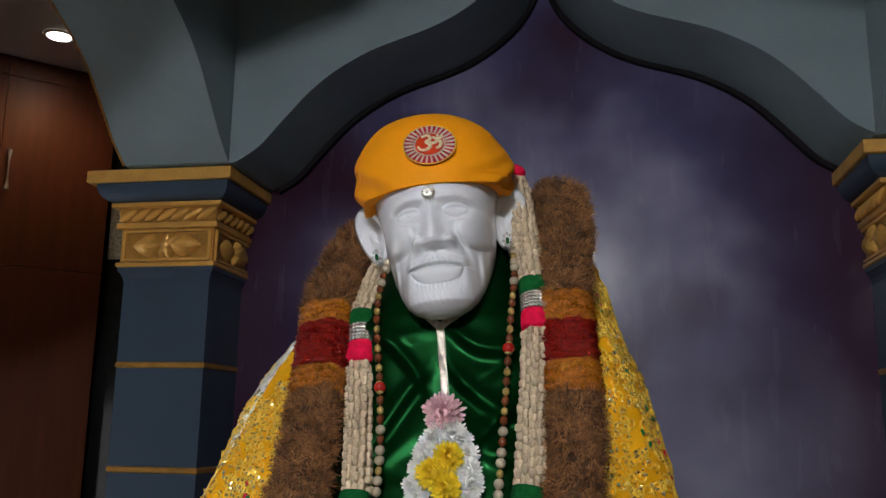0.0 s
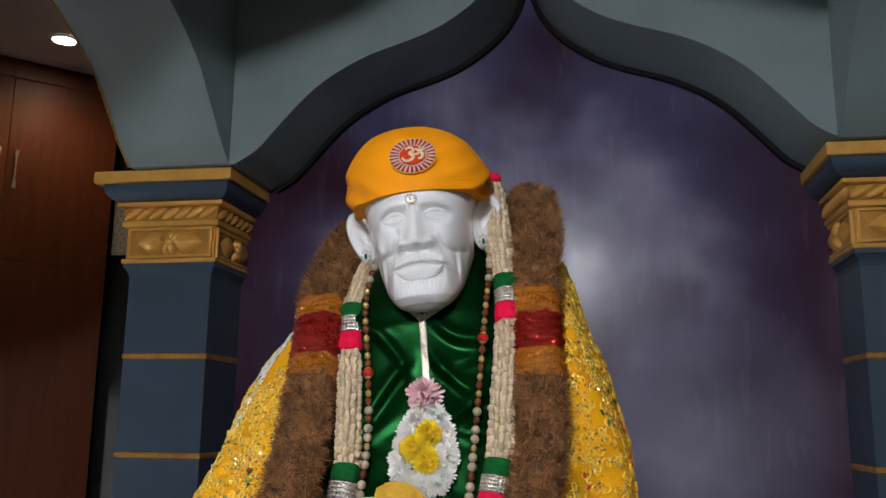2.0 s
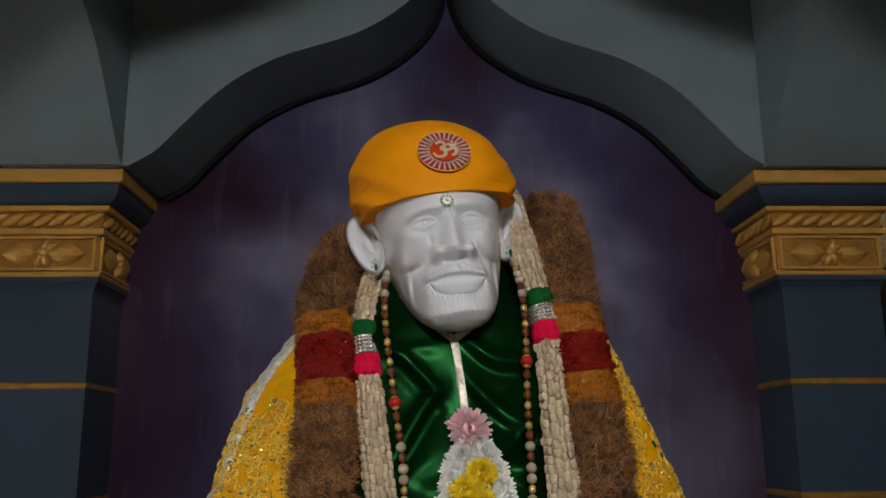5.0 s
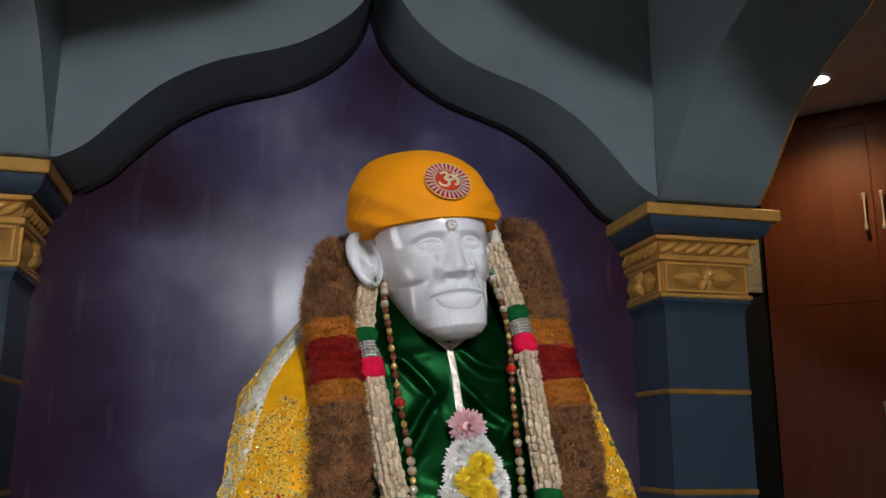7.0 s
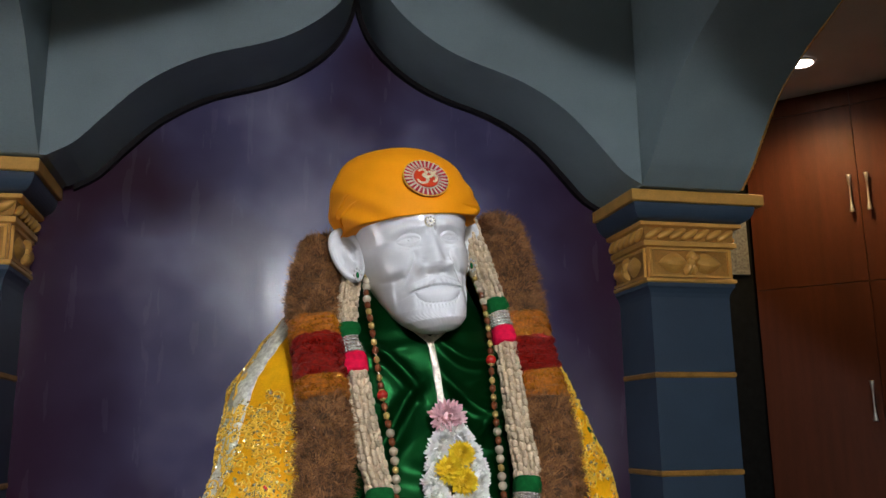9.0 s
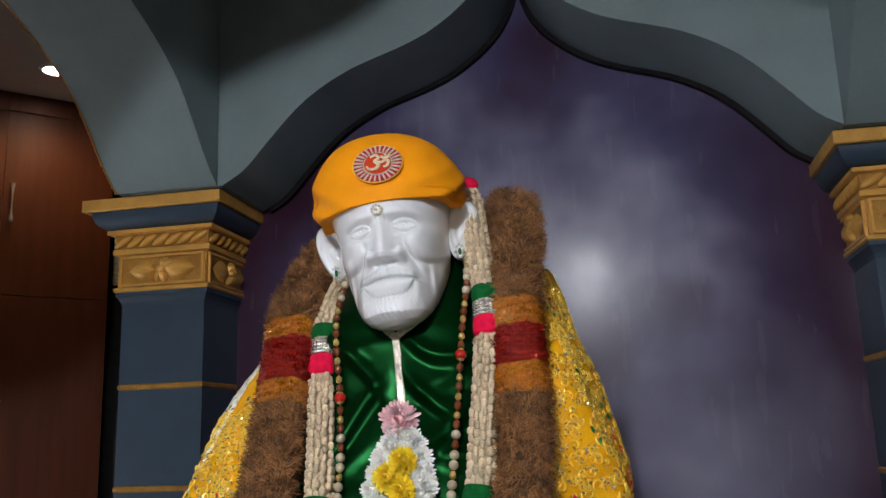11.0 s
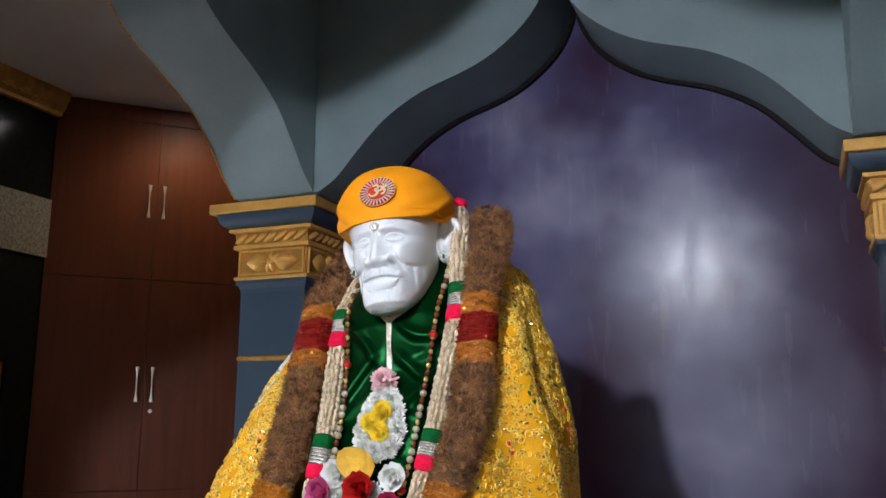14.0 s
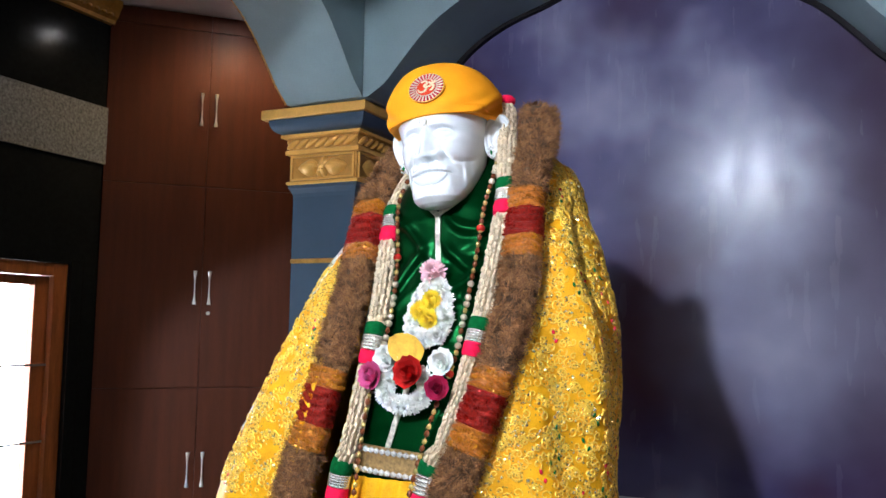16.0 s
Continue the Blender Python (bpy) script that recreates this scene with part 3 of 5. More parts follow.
def face_relief(u, w):
    """How far the carved features stand out of the plain oval, for arrays of places."""
    v = np.where(w < -0.03, -0.03 + (w + 0.03) * 0.89, w)
    a = np.abs(u)
    spot = lambda cu, cv, su, sv: np.exp(-((a - cu) / su) ** 2 - ((v - cv) / sv) ** 2)

    def stroke(u0, v0, u1, v1, wide):
        du, dv = u1 - u0, v1 - v0
        t = np.clip(((a - u0) * du + (v - v0) * dv) / (du * du + dv * dv), 0, 1)
        return np.exp(-((a - u0 - t * du) ** 2 + (v - v0 - t * dv) ** 2) / wide ** 2) * np.sin(math.pi * (0.12 + 0.76 * t))

    # nose: long back, broad ball, wings, nostrils
    nv = [-0.084, -0.079, -0.074, -0.068, -0.061, -0.052, -0.04, -0.022, -0.004, 0.012, 0.024]
    high = np.interp(v, nv, [0, 0.006, 0.022, 0.034, 0.0365, 0.033, 0.0255, 0.015, 0.0085, 0.0035, 0])
    wide = np.interp(v, nv, [0.022, 0.022, 0.0235, 0.0245, 0.0235, 0.0205, 0.018, 0.015, 0.0135, 0.016, 0.02])
    f = high * np.exp(-(a / wide) ** 2.1)
    f += 0.0205 * spot(0.034, -0.0645, 0.0125, 0.0125)
    f -= 0.004 * stroke(0.019, -0.054, 0.031, -0.0495, 0.0045)
    f -= 0.005 * stroke(0.047, -0.054, 0.045, -0.078, 0.0045)
    f -= 0.009 * spot(0.016, -0.0775, 0.008, 0.0036)
    # eyes: deep socket, ball, lids round a narrow opening, iris
    f -= 0.017 * spot(0.047, -0.001, 0.028, 0.0165)
    x = (a - 0.047) / 0.0225
    ball = np.sqrt(np.clip(1 - (x * 0.92) ** 2 - ((v + 0.004) / 0.0145) ** 2, 0, 1))
    f += 0.0095 * ball
    arc = np.clip(1 - x * x, 0, 1)
    upper, lower = -0.0045 + 0.0078 * arc ** 0.8, -0.0055 - 0.0048 * arc
    slit = ease((upper - v) / 0.0016 + 0.5) * ease((v - lower) / 0.0016 + 0.5) * (arc > 0)
    f -= 0.0018 * slit
    ring = np.hypot(a - 0.0465, v + 0.0035)
    f -= 0.0011 * slit * ease((0.0072 - ring) / 0.0016) - 0.002 * slit * ease((0.0028 - ring) / 0.0014)
    f -= 0.0017 * np.exp(-((v - upper - 0.0058) / 0.0026) ** 2) * arc
    f -= 0.0022 * np.exp(-((v - lower + 0.0052) / 0.0022) ** 2) * arc
    brow = 0.0195 - 0.25 * np.clip(a - 0.052, 0, 1) + 0.06 * np.clip(0.03 - a, 0, 1)
    f += 0.0085 * np.exp(-((v - brow) / 0.0085) ** 2) * np.exp(-((a - 0.045) / 0.036) ** 4)
    f -= 0.004 * np.exp(-((a - 0.008) / 0.0035) ** 2) * np.exp(-((v - 0.014) / 0.01) ** 2)
    f -= 0.0045 * stroke(0.028, -0.021, 0.07, -0.024, 0.0042)
    # cheek apples with hollows under them, folds of old age
    apple = np.hypot((a - 0.081) / 0.036, (v + 0.043) / 0.033)
    f += 0.0175 * np.exp(-apple ** 3.2)
    f -= 0.007 * np.exp(-((apple - 1.13) / 0.17) ** 2) * np.where(v < -0.042, 1, np.exp(-((v + 0.042) / 0.015) ** 2))
    f -= 0.0075 * spot(0.078, -0.098, 0.017, 0.02)
    f -= 0.0085 * stroke(0.045, -0.054, 0.066, -0.102, 0.0062)
    f -= 0.005 * stroke(0.078, -0.082, 0.08, -0.146, 0.0052)
    f += 0.0045 * stroke(0.087, -0.08, 0.087, -0.146, 0.0052)
    f -= 0.0055 * stroke(0.096, -0.08, 0.092, -0.14, 0.0048)
    # moustache that overhangs the mouth and runs down both sides into the beard
    roof = -0.0795 - 0.3 * np.clip(a - 0.012, 0, 1)
    mouth = -0.104 - 2.3 * a * a
    tash = ease((v - mouth) / 0.0042) * ease((roof - v) / 0.014) * ease((0.064 - a) / 0.014)
    f += 0.0135 * tash
    f -= 0.0035 * spot(0, -0.09, 0.005, 0.01)
    f += tash * 0.0007 * np.sin(a * 620 + v * 300)
    f += 0.007 * stroke(0.056, -0.1, 0.06, -0.155, 0.01)
    # parted lips: a broad lower lip in a crescent
    low = mouth - 0.0015 - 0.03 * np.clip(1 - (a / 0.052) ** 3, 0, 1) ** 0.8
    depth = np.clip((mouth - v) / np.maximum(mouth - low, 0.0015), 0, 1)
    inside = (v < mouth) * (v > low) * (a < 0.052)
    f += inside * (0.0125 * np.sin(math.pi * 0.84 * np.clip(depth, 0, 1) ** 0.7) ** 0.8 - 0.003 * (1 - depth) ** 6)
    # beard: a soft step under the lip, combed strands, rounded chin
    below = ease((low - v) / 0.005) * ease((0.085 - a) / 0.045) * (v < mouth)
    f += 0.0068 * below * ease((v + 0.185) / 0.02)
    f += 0.0115 * spot(0, -0.168, 0.056, 0.019)
    edge = np.exp(-((low - 0.006 - v) / 0.006) ** 2) * ease((0.055 - a) / 0.01)
    f += 0.0008 * edge * np.sin(u * 760)
    comb = np.exp(-((v + 0.163) / 0.02) ** 2)
    f += comb * (0.0004 * np.sin(u * 560 + 5 * np.sin(v * 70)) + 0.0003 * np.sin(u * 910 + 9 * np.sin(v * 120 + 1)))
    return f


def statue():
    """A seated saint of glazed white marble: head, ears, neck and body in one mesh."""
    bm = bmesh.new()
    # finer steps on the face than on the nape
    q = np.linspace(-1, 1, 340, endpoint=False)
    t = math.pi * (0.42 * q + 0.58 * q ** 3)
    c, sn = np.cos(t), np.sin(t)
    rows = []
    for w in np.concatenate([np.linspace(-0.2145, -0.198, 10), np.linspace(-0.1968, 0.05, 230), np.linspace(0.06, 0.19, 10)]):
        half, front, back = curve_at(SKULL, w)
        u = half * np.sign(sn) * np.abs(sn) ** 0.96
        mid = (front + back) / 2 - 0.028 * min(1, max(0, (w + 0.2) / 0.1))
        f = mid + np.where(c > 0, front - mid, mid - back) * np.sign(c) * np.abs(c) ** 0.96
        f = f + np.where(c > 0, face_relief(u, np.full_like(u, w)) * np.clip(c * 2.2, 0, 1), 0)
        rows.append([tuple(HEAD @ Vector((float(i), -float(j), float(w)))) for i, j in zip(u, f)])
    grid(bm, rows, closed=True, cap=True)
    for side in (-1, 1):
        # ear: a cupped shell with a raised rim and a lobe
        front_rows, back_rows = [], []
        for r in np.linspace(0.02, 1, 12):
            fr, br = [], []
            for a in np.linspace(0, 2 * math.pi, 36, endpoint=False):
                up, out = math.cos(a), math.sin(a)
                size = 0.07 * (1 - 0.1 * (up < 0) * -up)
                eu = 0.15 + 0.033 * r * out * (1.05 + 0.25 * up) + 0.014 * up * r
                ew = size * r * up
                lift = 0.012 * math.exp(-((r - 0.86) / 0.12) ** 2) - 0.008 * math.exp(-((r - 0.35) / 0.3) ** 2) * (1 if up > -0.5 else 0.3)
                lift += 0.005 * math.exp(-((r - 0.55) / 0.08) ** 2) * (out < 0.3)
                fy = -0.045 - 0.022 * r * out
                fr.append(tuple(HEAD @ Vector((side * eu, -(fy + lift), ew))))
                br.append(tuple(HEAD @ Vector((side * eu * 0.995, -(fy - 0.009 * (1.1 - r)), ew))))
            front_rows.append(fr)
            back_rows.append(br)
        grid(bm, [*back_rows, *front_rows[::-1]], closed=True, cap=True)
    # neck, trunk and seated lap under the robes
    trunk = [(1.86, 0.07, 0.08), (1.8, 0.08, 0.09), (1.76, 0.16, 0.1), (1.6, 0.21, 0.13), (1.3, 0.22, 0.16), (1.0, 0.26, 0.2), (0.78, 0.3, 0.24)]
    grid(bm, [[(-0.05 + x * math.cos(a), -1.42 + y * math.sin(a), z) for a in np.linspace(0, 2 * math.pi, 28, endpoint=False)] for z, x, y in trunk], closed=True, cap=True)
    ob = part("statue", bm, PORCELAIN, smooth=True)
    return tagged(ob, "seated saint statue of glazed white marble, dressed in robes", "statue")


statue()

# plinth is out of view; its black surface keeps upward bounce light low
bm = box(bmesh.new(), -0.9, 0.75, -1.95, -0.75, 0.0, 0.775, 0.015)
tagged(part("plinth", bm, BLACK_STONE), "unseen plinth under the seated statue, black to cut bounce light", "plinth")


def turban_point(t, v):
    """t: angle from the front; v: 0 at the rim, 1 at the crown."""
    c, s = math.cos(t), math.sin(t)
    rim = 0.047 - 0.03 * max(0, -c) + (0.002 if s < 0 else 0.005) * s * s
    top = 0.246
    e = 0.96
    sway = v ** 1.12 * math.pi / 2
    spread = math.cos(sway) ** 0.47 if v < 1 else 0.0
    # the hem hugs the brow and the cloth swells out above it
    hug = math.exp(-(v / 0.13) ** 1.3)
    swell = 1.0 + 0.024 * math.sin(math.pi * min(1, v * 1.4))
    side = abs(s) ** 1.5 + 0.06
    folds = 0.006 * math.sin(26 * v - 9 * abs(t) + 3 * math.sin(1.7 * t)) * math.exp(-(v / 0.3) ** 2) * side
    folds += 0.0045 * math.sin(11 * v + 2.6 * math.sin(2 * t + 1)) * math.exp(-((v - 0.3) / 0.3) ** 2) * side
    r = spread * swell
    u = ((0.171 if s > 0 else 0.175) - 0.012 * hug + folds) * r * math.copysign(abs(s) ** e, s)
    f = -0.028 + ((0.186 if c > 0 else 0.204) - 0.0055 * hug + folds) * r * math.copysign(abs(c) ** e, c)
    w = rim + (top - rim) * math.sin(sway) ** 0.95
    f -= 0.055 * (w - rim) / (top - rim)
    w += (0.006 * math.sin(2 * t + 0.6) - 0.16 * u) * v
    return HEAD @ Vector((u, -f, w))


bm = bmesh.new()
ts = np.linspace(-math.pi, math.pi, 120, endpoint=False)
rows = [[tuple(turban_point(t, v)) for t in ts] for v in np.linspace(0, 0.985, 60)]
inner = [tuple(HEAD @ (0.975 * (HEAD.inverted() @ turban_point(t, 0.012)))) for t in ts]
grid(bm, [inner, *rows], closed=True, cap=True)
turban = tagged(part("turban", bm, TURBAN, smooth=True), "saffron orange silk turban wrapped round the statue's head", "turban")
# folded seam across the right temple
for k, (t0, t1, v0, v1) in enumerate([(0.55, 1.5, 0.1, 0.02), (-1.55, -0.9, 0.03, 0.2), (-1.5, -1.0, 0.12, 0.27)]):
    bm = bmesh.new()
    rows = []
    for q in np.linspace(0, 1, 20):
        p = turban_point(t0 + (t1 - t0) * q, v0 + (v1 - v0) * q + 0.03 * math.sin(math.pi * q))
        o = (p - HEAD.translation).normalized()
        r = 0.0035 * math.sin(math.pi * q) + 0.0004
        rows.append([tuple(p + Vector((0, 0, 1)) * r * 1.6 * math.cos(a) + o * r * math.sin(a)) for a in np.linspace(0, 2 * math.pi, 8, endpoint=False)])
    grid(bm, rows, closed=True, cap=True)
    part("fold", bm, TURBAN, turban, smooth=True)


def place_on(p, normal, spin=0):
    """A pose at p whose local -y axis looks along the normal."""
    return Matrix.Translation(p) @ Vector(normal).to_track_quat("-Y", "Z").to_matrix().to_4x4() @ pose(0, 0, 0, 0, spin, 0)


def turban_frame(t, v):
    p = turban_point(t, v)
    a, b = turban_point(t + 0.02, v) - p, turban_point(t, v + 0.02) - p
    n = a.cross(b).normalized()
    if n.dot(p - HEAD.translation) < 0:
        n = -n
    return p, n


p, nrm = turban_frame(0.055, 0.315)
badge = new("turban_badge")
badge.matrix_world = place_on(p - nrm * 0.001, nrm, 3)
tagged(badge, "round red and gold jewelled badge with a raised om sign", "badge")
PALE_GOLD = material("pale_glitter_gold", (0.95, 0.82, 0.55), 0.35, 0.4, dark=0.7, scale=300, fine=700, bump=0.5)
RED_ENAMEL = material("red_enamel", (0.6, 0.045, 0.006), 0.3, dark=0.8, coat=0.2)
PINK_FOIL = material("crimson_foil", (0.5, 0.02, 0.05), 0.35, 0.2, dark=0.5, scale=150)
bm = bmesh.new()
bmesh.ops.create_cone(bm, cap_ends=True, segments=48, radius1=0.053, radius2=0.052, depth=0.004, matrix=pose(0, 0, 0, 90))
part("backing", bm, PINK_FOIL, badge)
for r, h in ((0.0525, 0.0015), (0.0305, 0.002)):
    bm = bmesh.new()
    grid(bm, [[((r + 0.0014 * math.cos(b)) * math.cos(a), -h - 0.0016 * math.sin(b), (r + 0.0014 * math.cos(b)) * math.sin(a)) for b in np.linspace(0, 2 * math.pi, 8, endpoint=False)] for a in np.linspace(0, 2 * math.pi, 49)], closed=True)
    part("rim", bm, SILVER if r < 0.04 else GOLD_THREAD, badge, smooth=True)
bm = bmesh.new()
bmesh.ops.create_cone(bm, cap_ends=True, segments=40, radius1=0.029, radius2=0.028, depth=0.004, matrix=pose(0, -0.003, 0, 90))
part("disc", bm, RED_ENAMEL, badge, "orange-red centre disc")
rm = box(bmesh.new(), -0.0019, 0.0019, -0.0024, 0.0, 0.0325, 0.051, 0.0006)
ray_mesh = mesh_of("ray", rm, SILVER)
for k in range(28):
    piece("ray", ray_mesh, badge, pose(0, -0.0025, 0, 0, k * 360 / 28, 0))
# the om sign, laid out as three strokes, a crescent and a dot
om = bmesh.new()
strokes = [[(-0.013, 0.011), (-0.005, 0.016), (0.001, 0.01), (-0.005, 0.003), (0.002, -0.003), (-0.001, -0.012), (-0.01, -0.014), (-0.016, -0.008)],
           [(-0.003, 0.002), (0.006, 0.001), (0.012, 0.006), (0.017, 0.003), (0.016, -0.006), (0.011, -0.009)],
           [(0.004, 0.013), (0.009, 0.0105), (0.014, 0.0115), (0.018, 0.016)]]
for st in strokes:
    line = spline(st, 26)
    rows = []
    for i, q in enumerate(line):
        d = line[min(i + 1, 25)] - line[max(i - 1, 0)]
        d = d / (np.linalg.norm(d) + 1e-9)
        nx, nz = -d[1], d[0]
        r = 0.0038 * (0.6 + 0.45 * math.sin(math.pi * i / 25))
        rows.append([(q[0] * 1.35 + nx * r * math.cos(a), -0.005 - 0.003 * math.sin(a), q[1] * 1.35 + nz * r * math.cos(a)) for a in np.linspace(0, 2 * math.pi, 8, endpoint=False)])
    grid(om, rows, closed=True, cap=True)
bmesh.ops.create_icosphere(om, subdivisions=1, radius=0.0034, matrix=pose(0.014, -0.0055, 0.0225))
part("om_sign", om, PALE_GOLD, badge, "raised pale gold om sign", True)

# forehead jewel and earrings
jewel = new("forehead_jewel")
jewel.matrix_world = HEAD @ pose(-0.0006, -0.1565, 0.03)
tagged(jewel, "small round crystal jewel on the statue's forehead", "jewel")
bm = bmesh.new()
bmesh.ops.create_cone(bm, cap_ends=True, segments=24, radius1=0.0135, radius2=0.011, depth=0.006, matrix=pose(0, 0, 0, 90))
part("setting", bm, SILVER, jewel)
sm = bmesh.new()
bmesh.ops.create_icosphere(sm, subdivisions=1, radius=0.0032)
crystal = mesh_of("crystal", sm, STONE)
for k in range(9):
    piece("crystal", crystal, jewel, pose(0.0092 * math.cos(k * 0.698), -0.0035, 0.0092 * math.sin(k * 0.698)))
piece("crystal", crystal, jewel, pose(0, -0.004, 0) @ Matrix.Diagonal((1.5, 1.2, 1.5, 1)))
for side in (-1, 1):
    ear = new("earring")
    ear.matrix_world = HEAD @ pose(side * 0.1395, 0.008, -0.05) @ Matrix.Diagonal((1.1, 1.1, 1.3, 1))
    tagged(ear, "small drop earring with crystals and a green stone", "earring", "earrings")
    bm = bmesh.new()
    bmesh.ops.create_icosphere(bm, subdivisions=2, radius=0.0036, matrix=Matrix.Diagonal((1, 0.7, 1.7, 1)))
    part("stone", bm, EMERALD, ear, "dark green stone", True)
    for k in range(8):
        piece("crystal", crystal, ear, pose(0.0075 * math.cos(k * 0.785), -0.002, 0.011 * math.sin(k * 0.785)) @ Matrix.Diagonal((0.9, 0.9, 0.9, 1)))

# ---- robe and shawl ----
ROBE = [(1.96, -0.045, 0.11, -1.45, -1.3), (1.9, -0.045, 0.135, -1.475, -1.3), (1.85, -0.045, 0.15, -1.51, -1.3), (1.8, -0.045, 0.172, -1.548, -1.3), (1.76, -0.045, 0.198, -1.565, -1.3), (1.7, -0.045, 0.226, -1.582, -1.3), (1.6, -0.04, 0.25, -1.6, -1.26), (1.5, -0.03, 0.255, -1.64, -1.25),
        (1.4, -0.03, 0.255, -1.675, -1.25), (1.25, -0.04, 0.255, -1.715, -1.22), (1.1, -0.06, 0.26, -1.735, -1.2), (0.98, -0.06, 0.27, -1.74, -1.2), (0.78, -0.06, 0.28, -1.75, -1.2)]


def robe_front(x, z):
    cx, half, yf, yb = curve_at(ROBE, z)
    u = max(-1, min(1, (x - cx) / half))
    c = (1 - abs(u) ** 2.6) ** (1 / 2.6)
    return (yf + yb) / 2 + (yf - yb) / 2 * c


def robe_fold(x, z):
    """Soft creases that hang from the collar towards both sides."""
    a = x + 0.035
    side = 1 if a > 0 else -1
    q = abs(a)
    wob = noise.noise(Vector((a * 6, z * 4, 3.0 + side))) * 0.06
    f = 0.0
    for k, (z0, slope, amp, wide) in enumerate([(1.735, -0.3, 0.012, 0.016), (1.665, -0.9, 0.016, 0.02), (1.6, 0.75, 0.014, 0.02), (1.55, -0.45, 0.014, 0.02), (1.46, 0.6, 0.014, 0.022), (1.4, -0.4, 0.013, 0.02), (1.3, 0.4, 0.012, 0.02), (1.2, -0.3, 0.012, 0.02)]):
        d = z - (z0 + (0.02 if side > 0 else -0.012) + (slope + 0.25 * side * math.sin(k * 2.1)) * q + wob)
        grow = min(1, q / 0.05) * (0.65 + 0.35 * math.sin(k * 1.7 + side))
        f += amp * grow * (math.exp(-(d / wide) ** 2) - 0.45 * math.exp(-((d + 0.03) / wide) ** 2))
    return f


def robe_point(t, z):
    cx, half, yf, yb = curve_at(ROBE, z)
    c, s = math.cos(t), math.sin(t)
    e = 2 / 2.6
    x = cx + half * math.copysign(abs(s) ** e, s)
    y = (yf + yb) / 2 + (yf - yb) / 2 * math.copysign(abs(c) ** e, c)
    if c > 0:
        y -= robe_fold(x, z) * min(1, c * 1.6)
    return (x, y, z)


ts = [math.pi * (0.45 * q + 0.55 * q ** 3) for q in np.linspace(-1, 1, 180, endpoint=False)]
bm = bmesh.new()
grid(bm, [[robe_point(t, z) for t in ts] for z in np.linspace(1.96, 0.78, 190)], closed=True)
robe = tagged(part("robe", bm, GREEN_SATIN, smooth=True), "dark green satin robe with soft creases on the statue", "robe")


def ribbon(name, points, wide, mat, parent, label, lift=0.004, tilt=0.0):
    line = spline(points, 40)
    bm = bmesh.new()
    rows = []
    for i, (x, z) in enumerate(line):
        d = line[min(i + 1, 39)] - line[max(i - 1, 0)]
        d = d / np.linalg.norm(d)
        nx, nz = -d[1], d[0]
        row = []
        for off, up in ((-1, -0.004), (-1, 0.0015), (-0.6, 0.0025), (0.6, 0.0025), (1, 0.0015), (1, -0.004)):
            px, pz = x + nx * wide / 2 * off, z + nz * wide / 2 * off
            row.append((px, robe_point_front(px, pz) - lift - up, pz))
        rows.append(row)
    grid(bm, rows, closed=True, cap=True)
    return part(name, bm, mat, parent, label)


def robe_point_front(x, z):
    return robe_front(x, z) - max(0, robe_fold(x, z))


ribbon("placket", [(-0.034, 1.738), (-0.029, 1.71), (-0.022, 1.65), (-0.014, 1.58), (-0.012, 1.5), (-0.03, 1.35), (-0.05, 1.25), (-0.075, 1.16), (-0.1, 1.07)], 0.015, SILVER, robe, "pale silver-gold ribbon down the front", 0.005)
for pts in ([(-0.034, 1.738), (-0.07, 1.768), (-0.117, 1.813), (-0.135, 1.838)], [(-0.034, 1.738), (-0.015, 1.752), (0.003, 1.766), (0.02, 1.78)]):
    ribbon("collar_edging", pts, 0.014, SILVER, robe, "pale gold collar edging", 0.006)

# jewelled waist belt
BROCADE = material("cream_silver_brocade", (0.8, 0.77, 0.6), 0.5, 0.1, dark=0.55, scale=70, fine=260, bump=0.6, depth=0.003)
BELT_CLOTH = material("antique_gold_brocade", (0.3, 0.18, 0.06), 0.45, 0.4, dark=0.5, scale=90, fine=400, bump=0.6, depth=0.003)
belt = base("waist_belt", -0.06, -1.74, 1.05, "jewelled silver and gold waist belt round the robe", "belt")
bm = bmesh.new()
xs = np.linspace(-0.3, 0.19, 40)
prof = ((0.003, 1.025), (-0.006, 1.029), (-0.006, 1.096), (0.003, 1.1))
grid(bm, [[(x + 0.06, robe_front(x, z) + d + 1.74 - 0.008, z - 1.05 - 0.07 * (x + 0.06)) for d, z in prof] for x in xs])
part("band", bm, BELT_CLOTH, belt)
gm = bmesh.new()
bmesh.ops.create_icosphere(gm, subdivisions=1, radius=0.009)
gem = mesh_of("gem", gm, STONE)
for z in (1.036, 1.089):
    for x in np.linspace(-0.26, 0.15, 24):
        piece("gem", gem, belt, pose(x + 0.06, robe_front(x, z) - 0.018 + 1.74, z - 1.05 - 0.07 * (x + 0.06)))
bm = bmesh.new()
xs = np.linspace(-0.3, 0.2, 60)
grid(bm, [[(x, robe_front(x, z) - 0.012 - 0.006 * math.sin(x * 130 + 3 * math.sin(z * 9)), z) for x in xs] for z in np.linspace(1.022, 0.78, 24)])
tagged(part("waist_cloth", bm, YELLOW_SILK, smooth=True), "pleated golden yellow cloth hanging below the waist belt", "cloth")

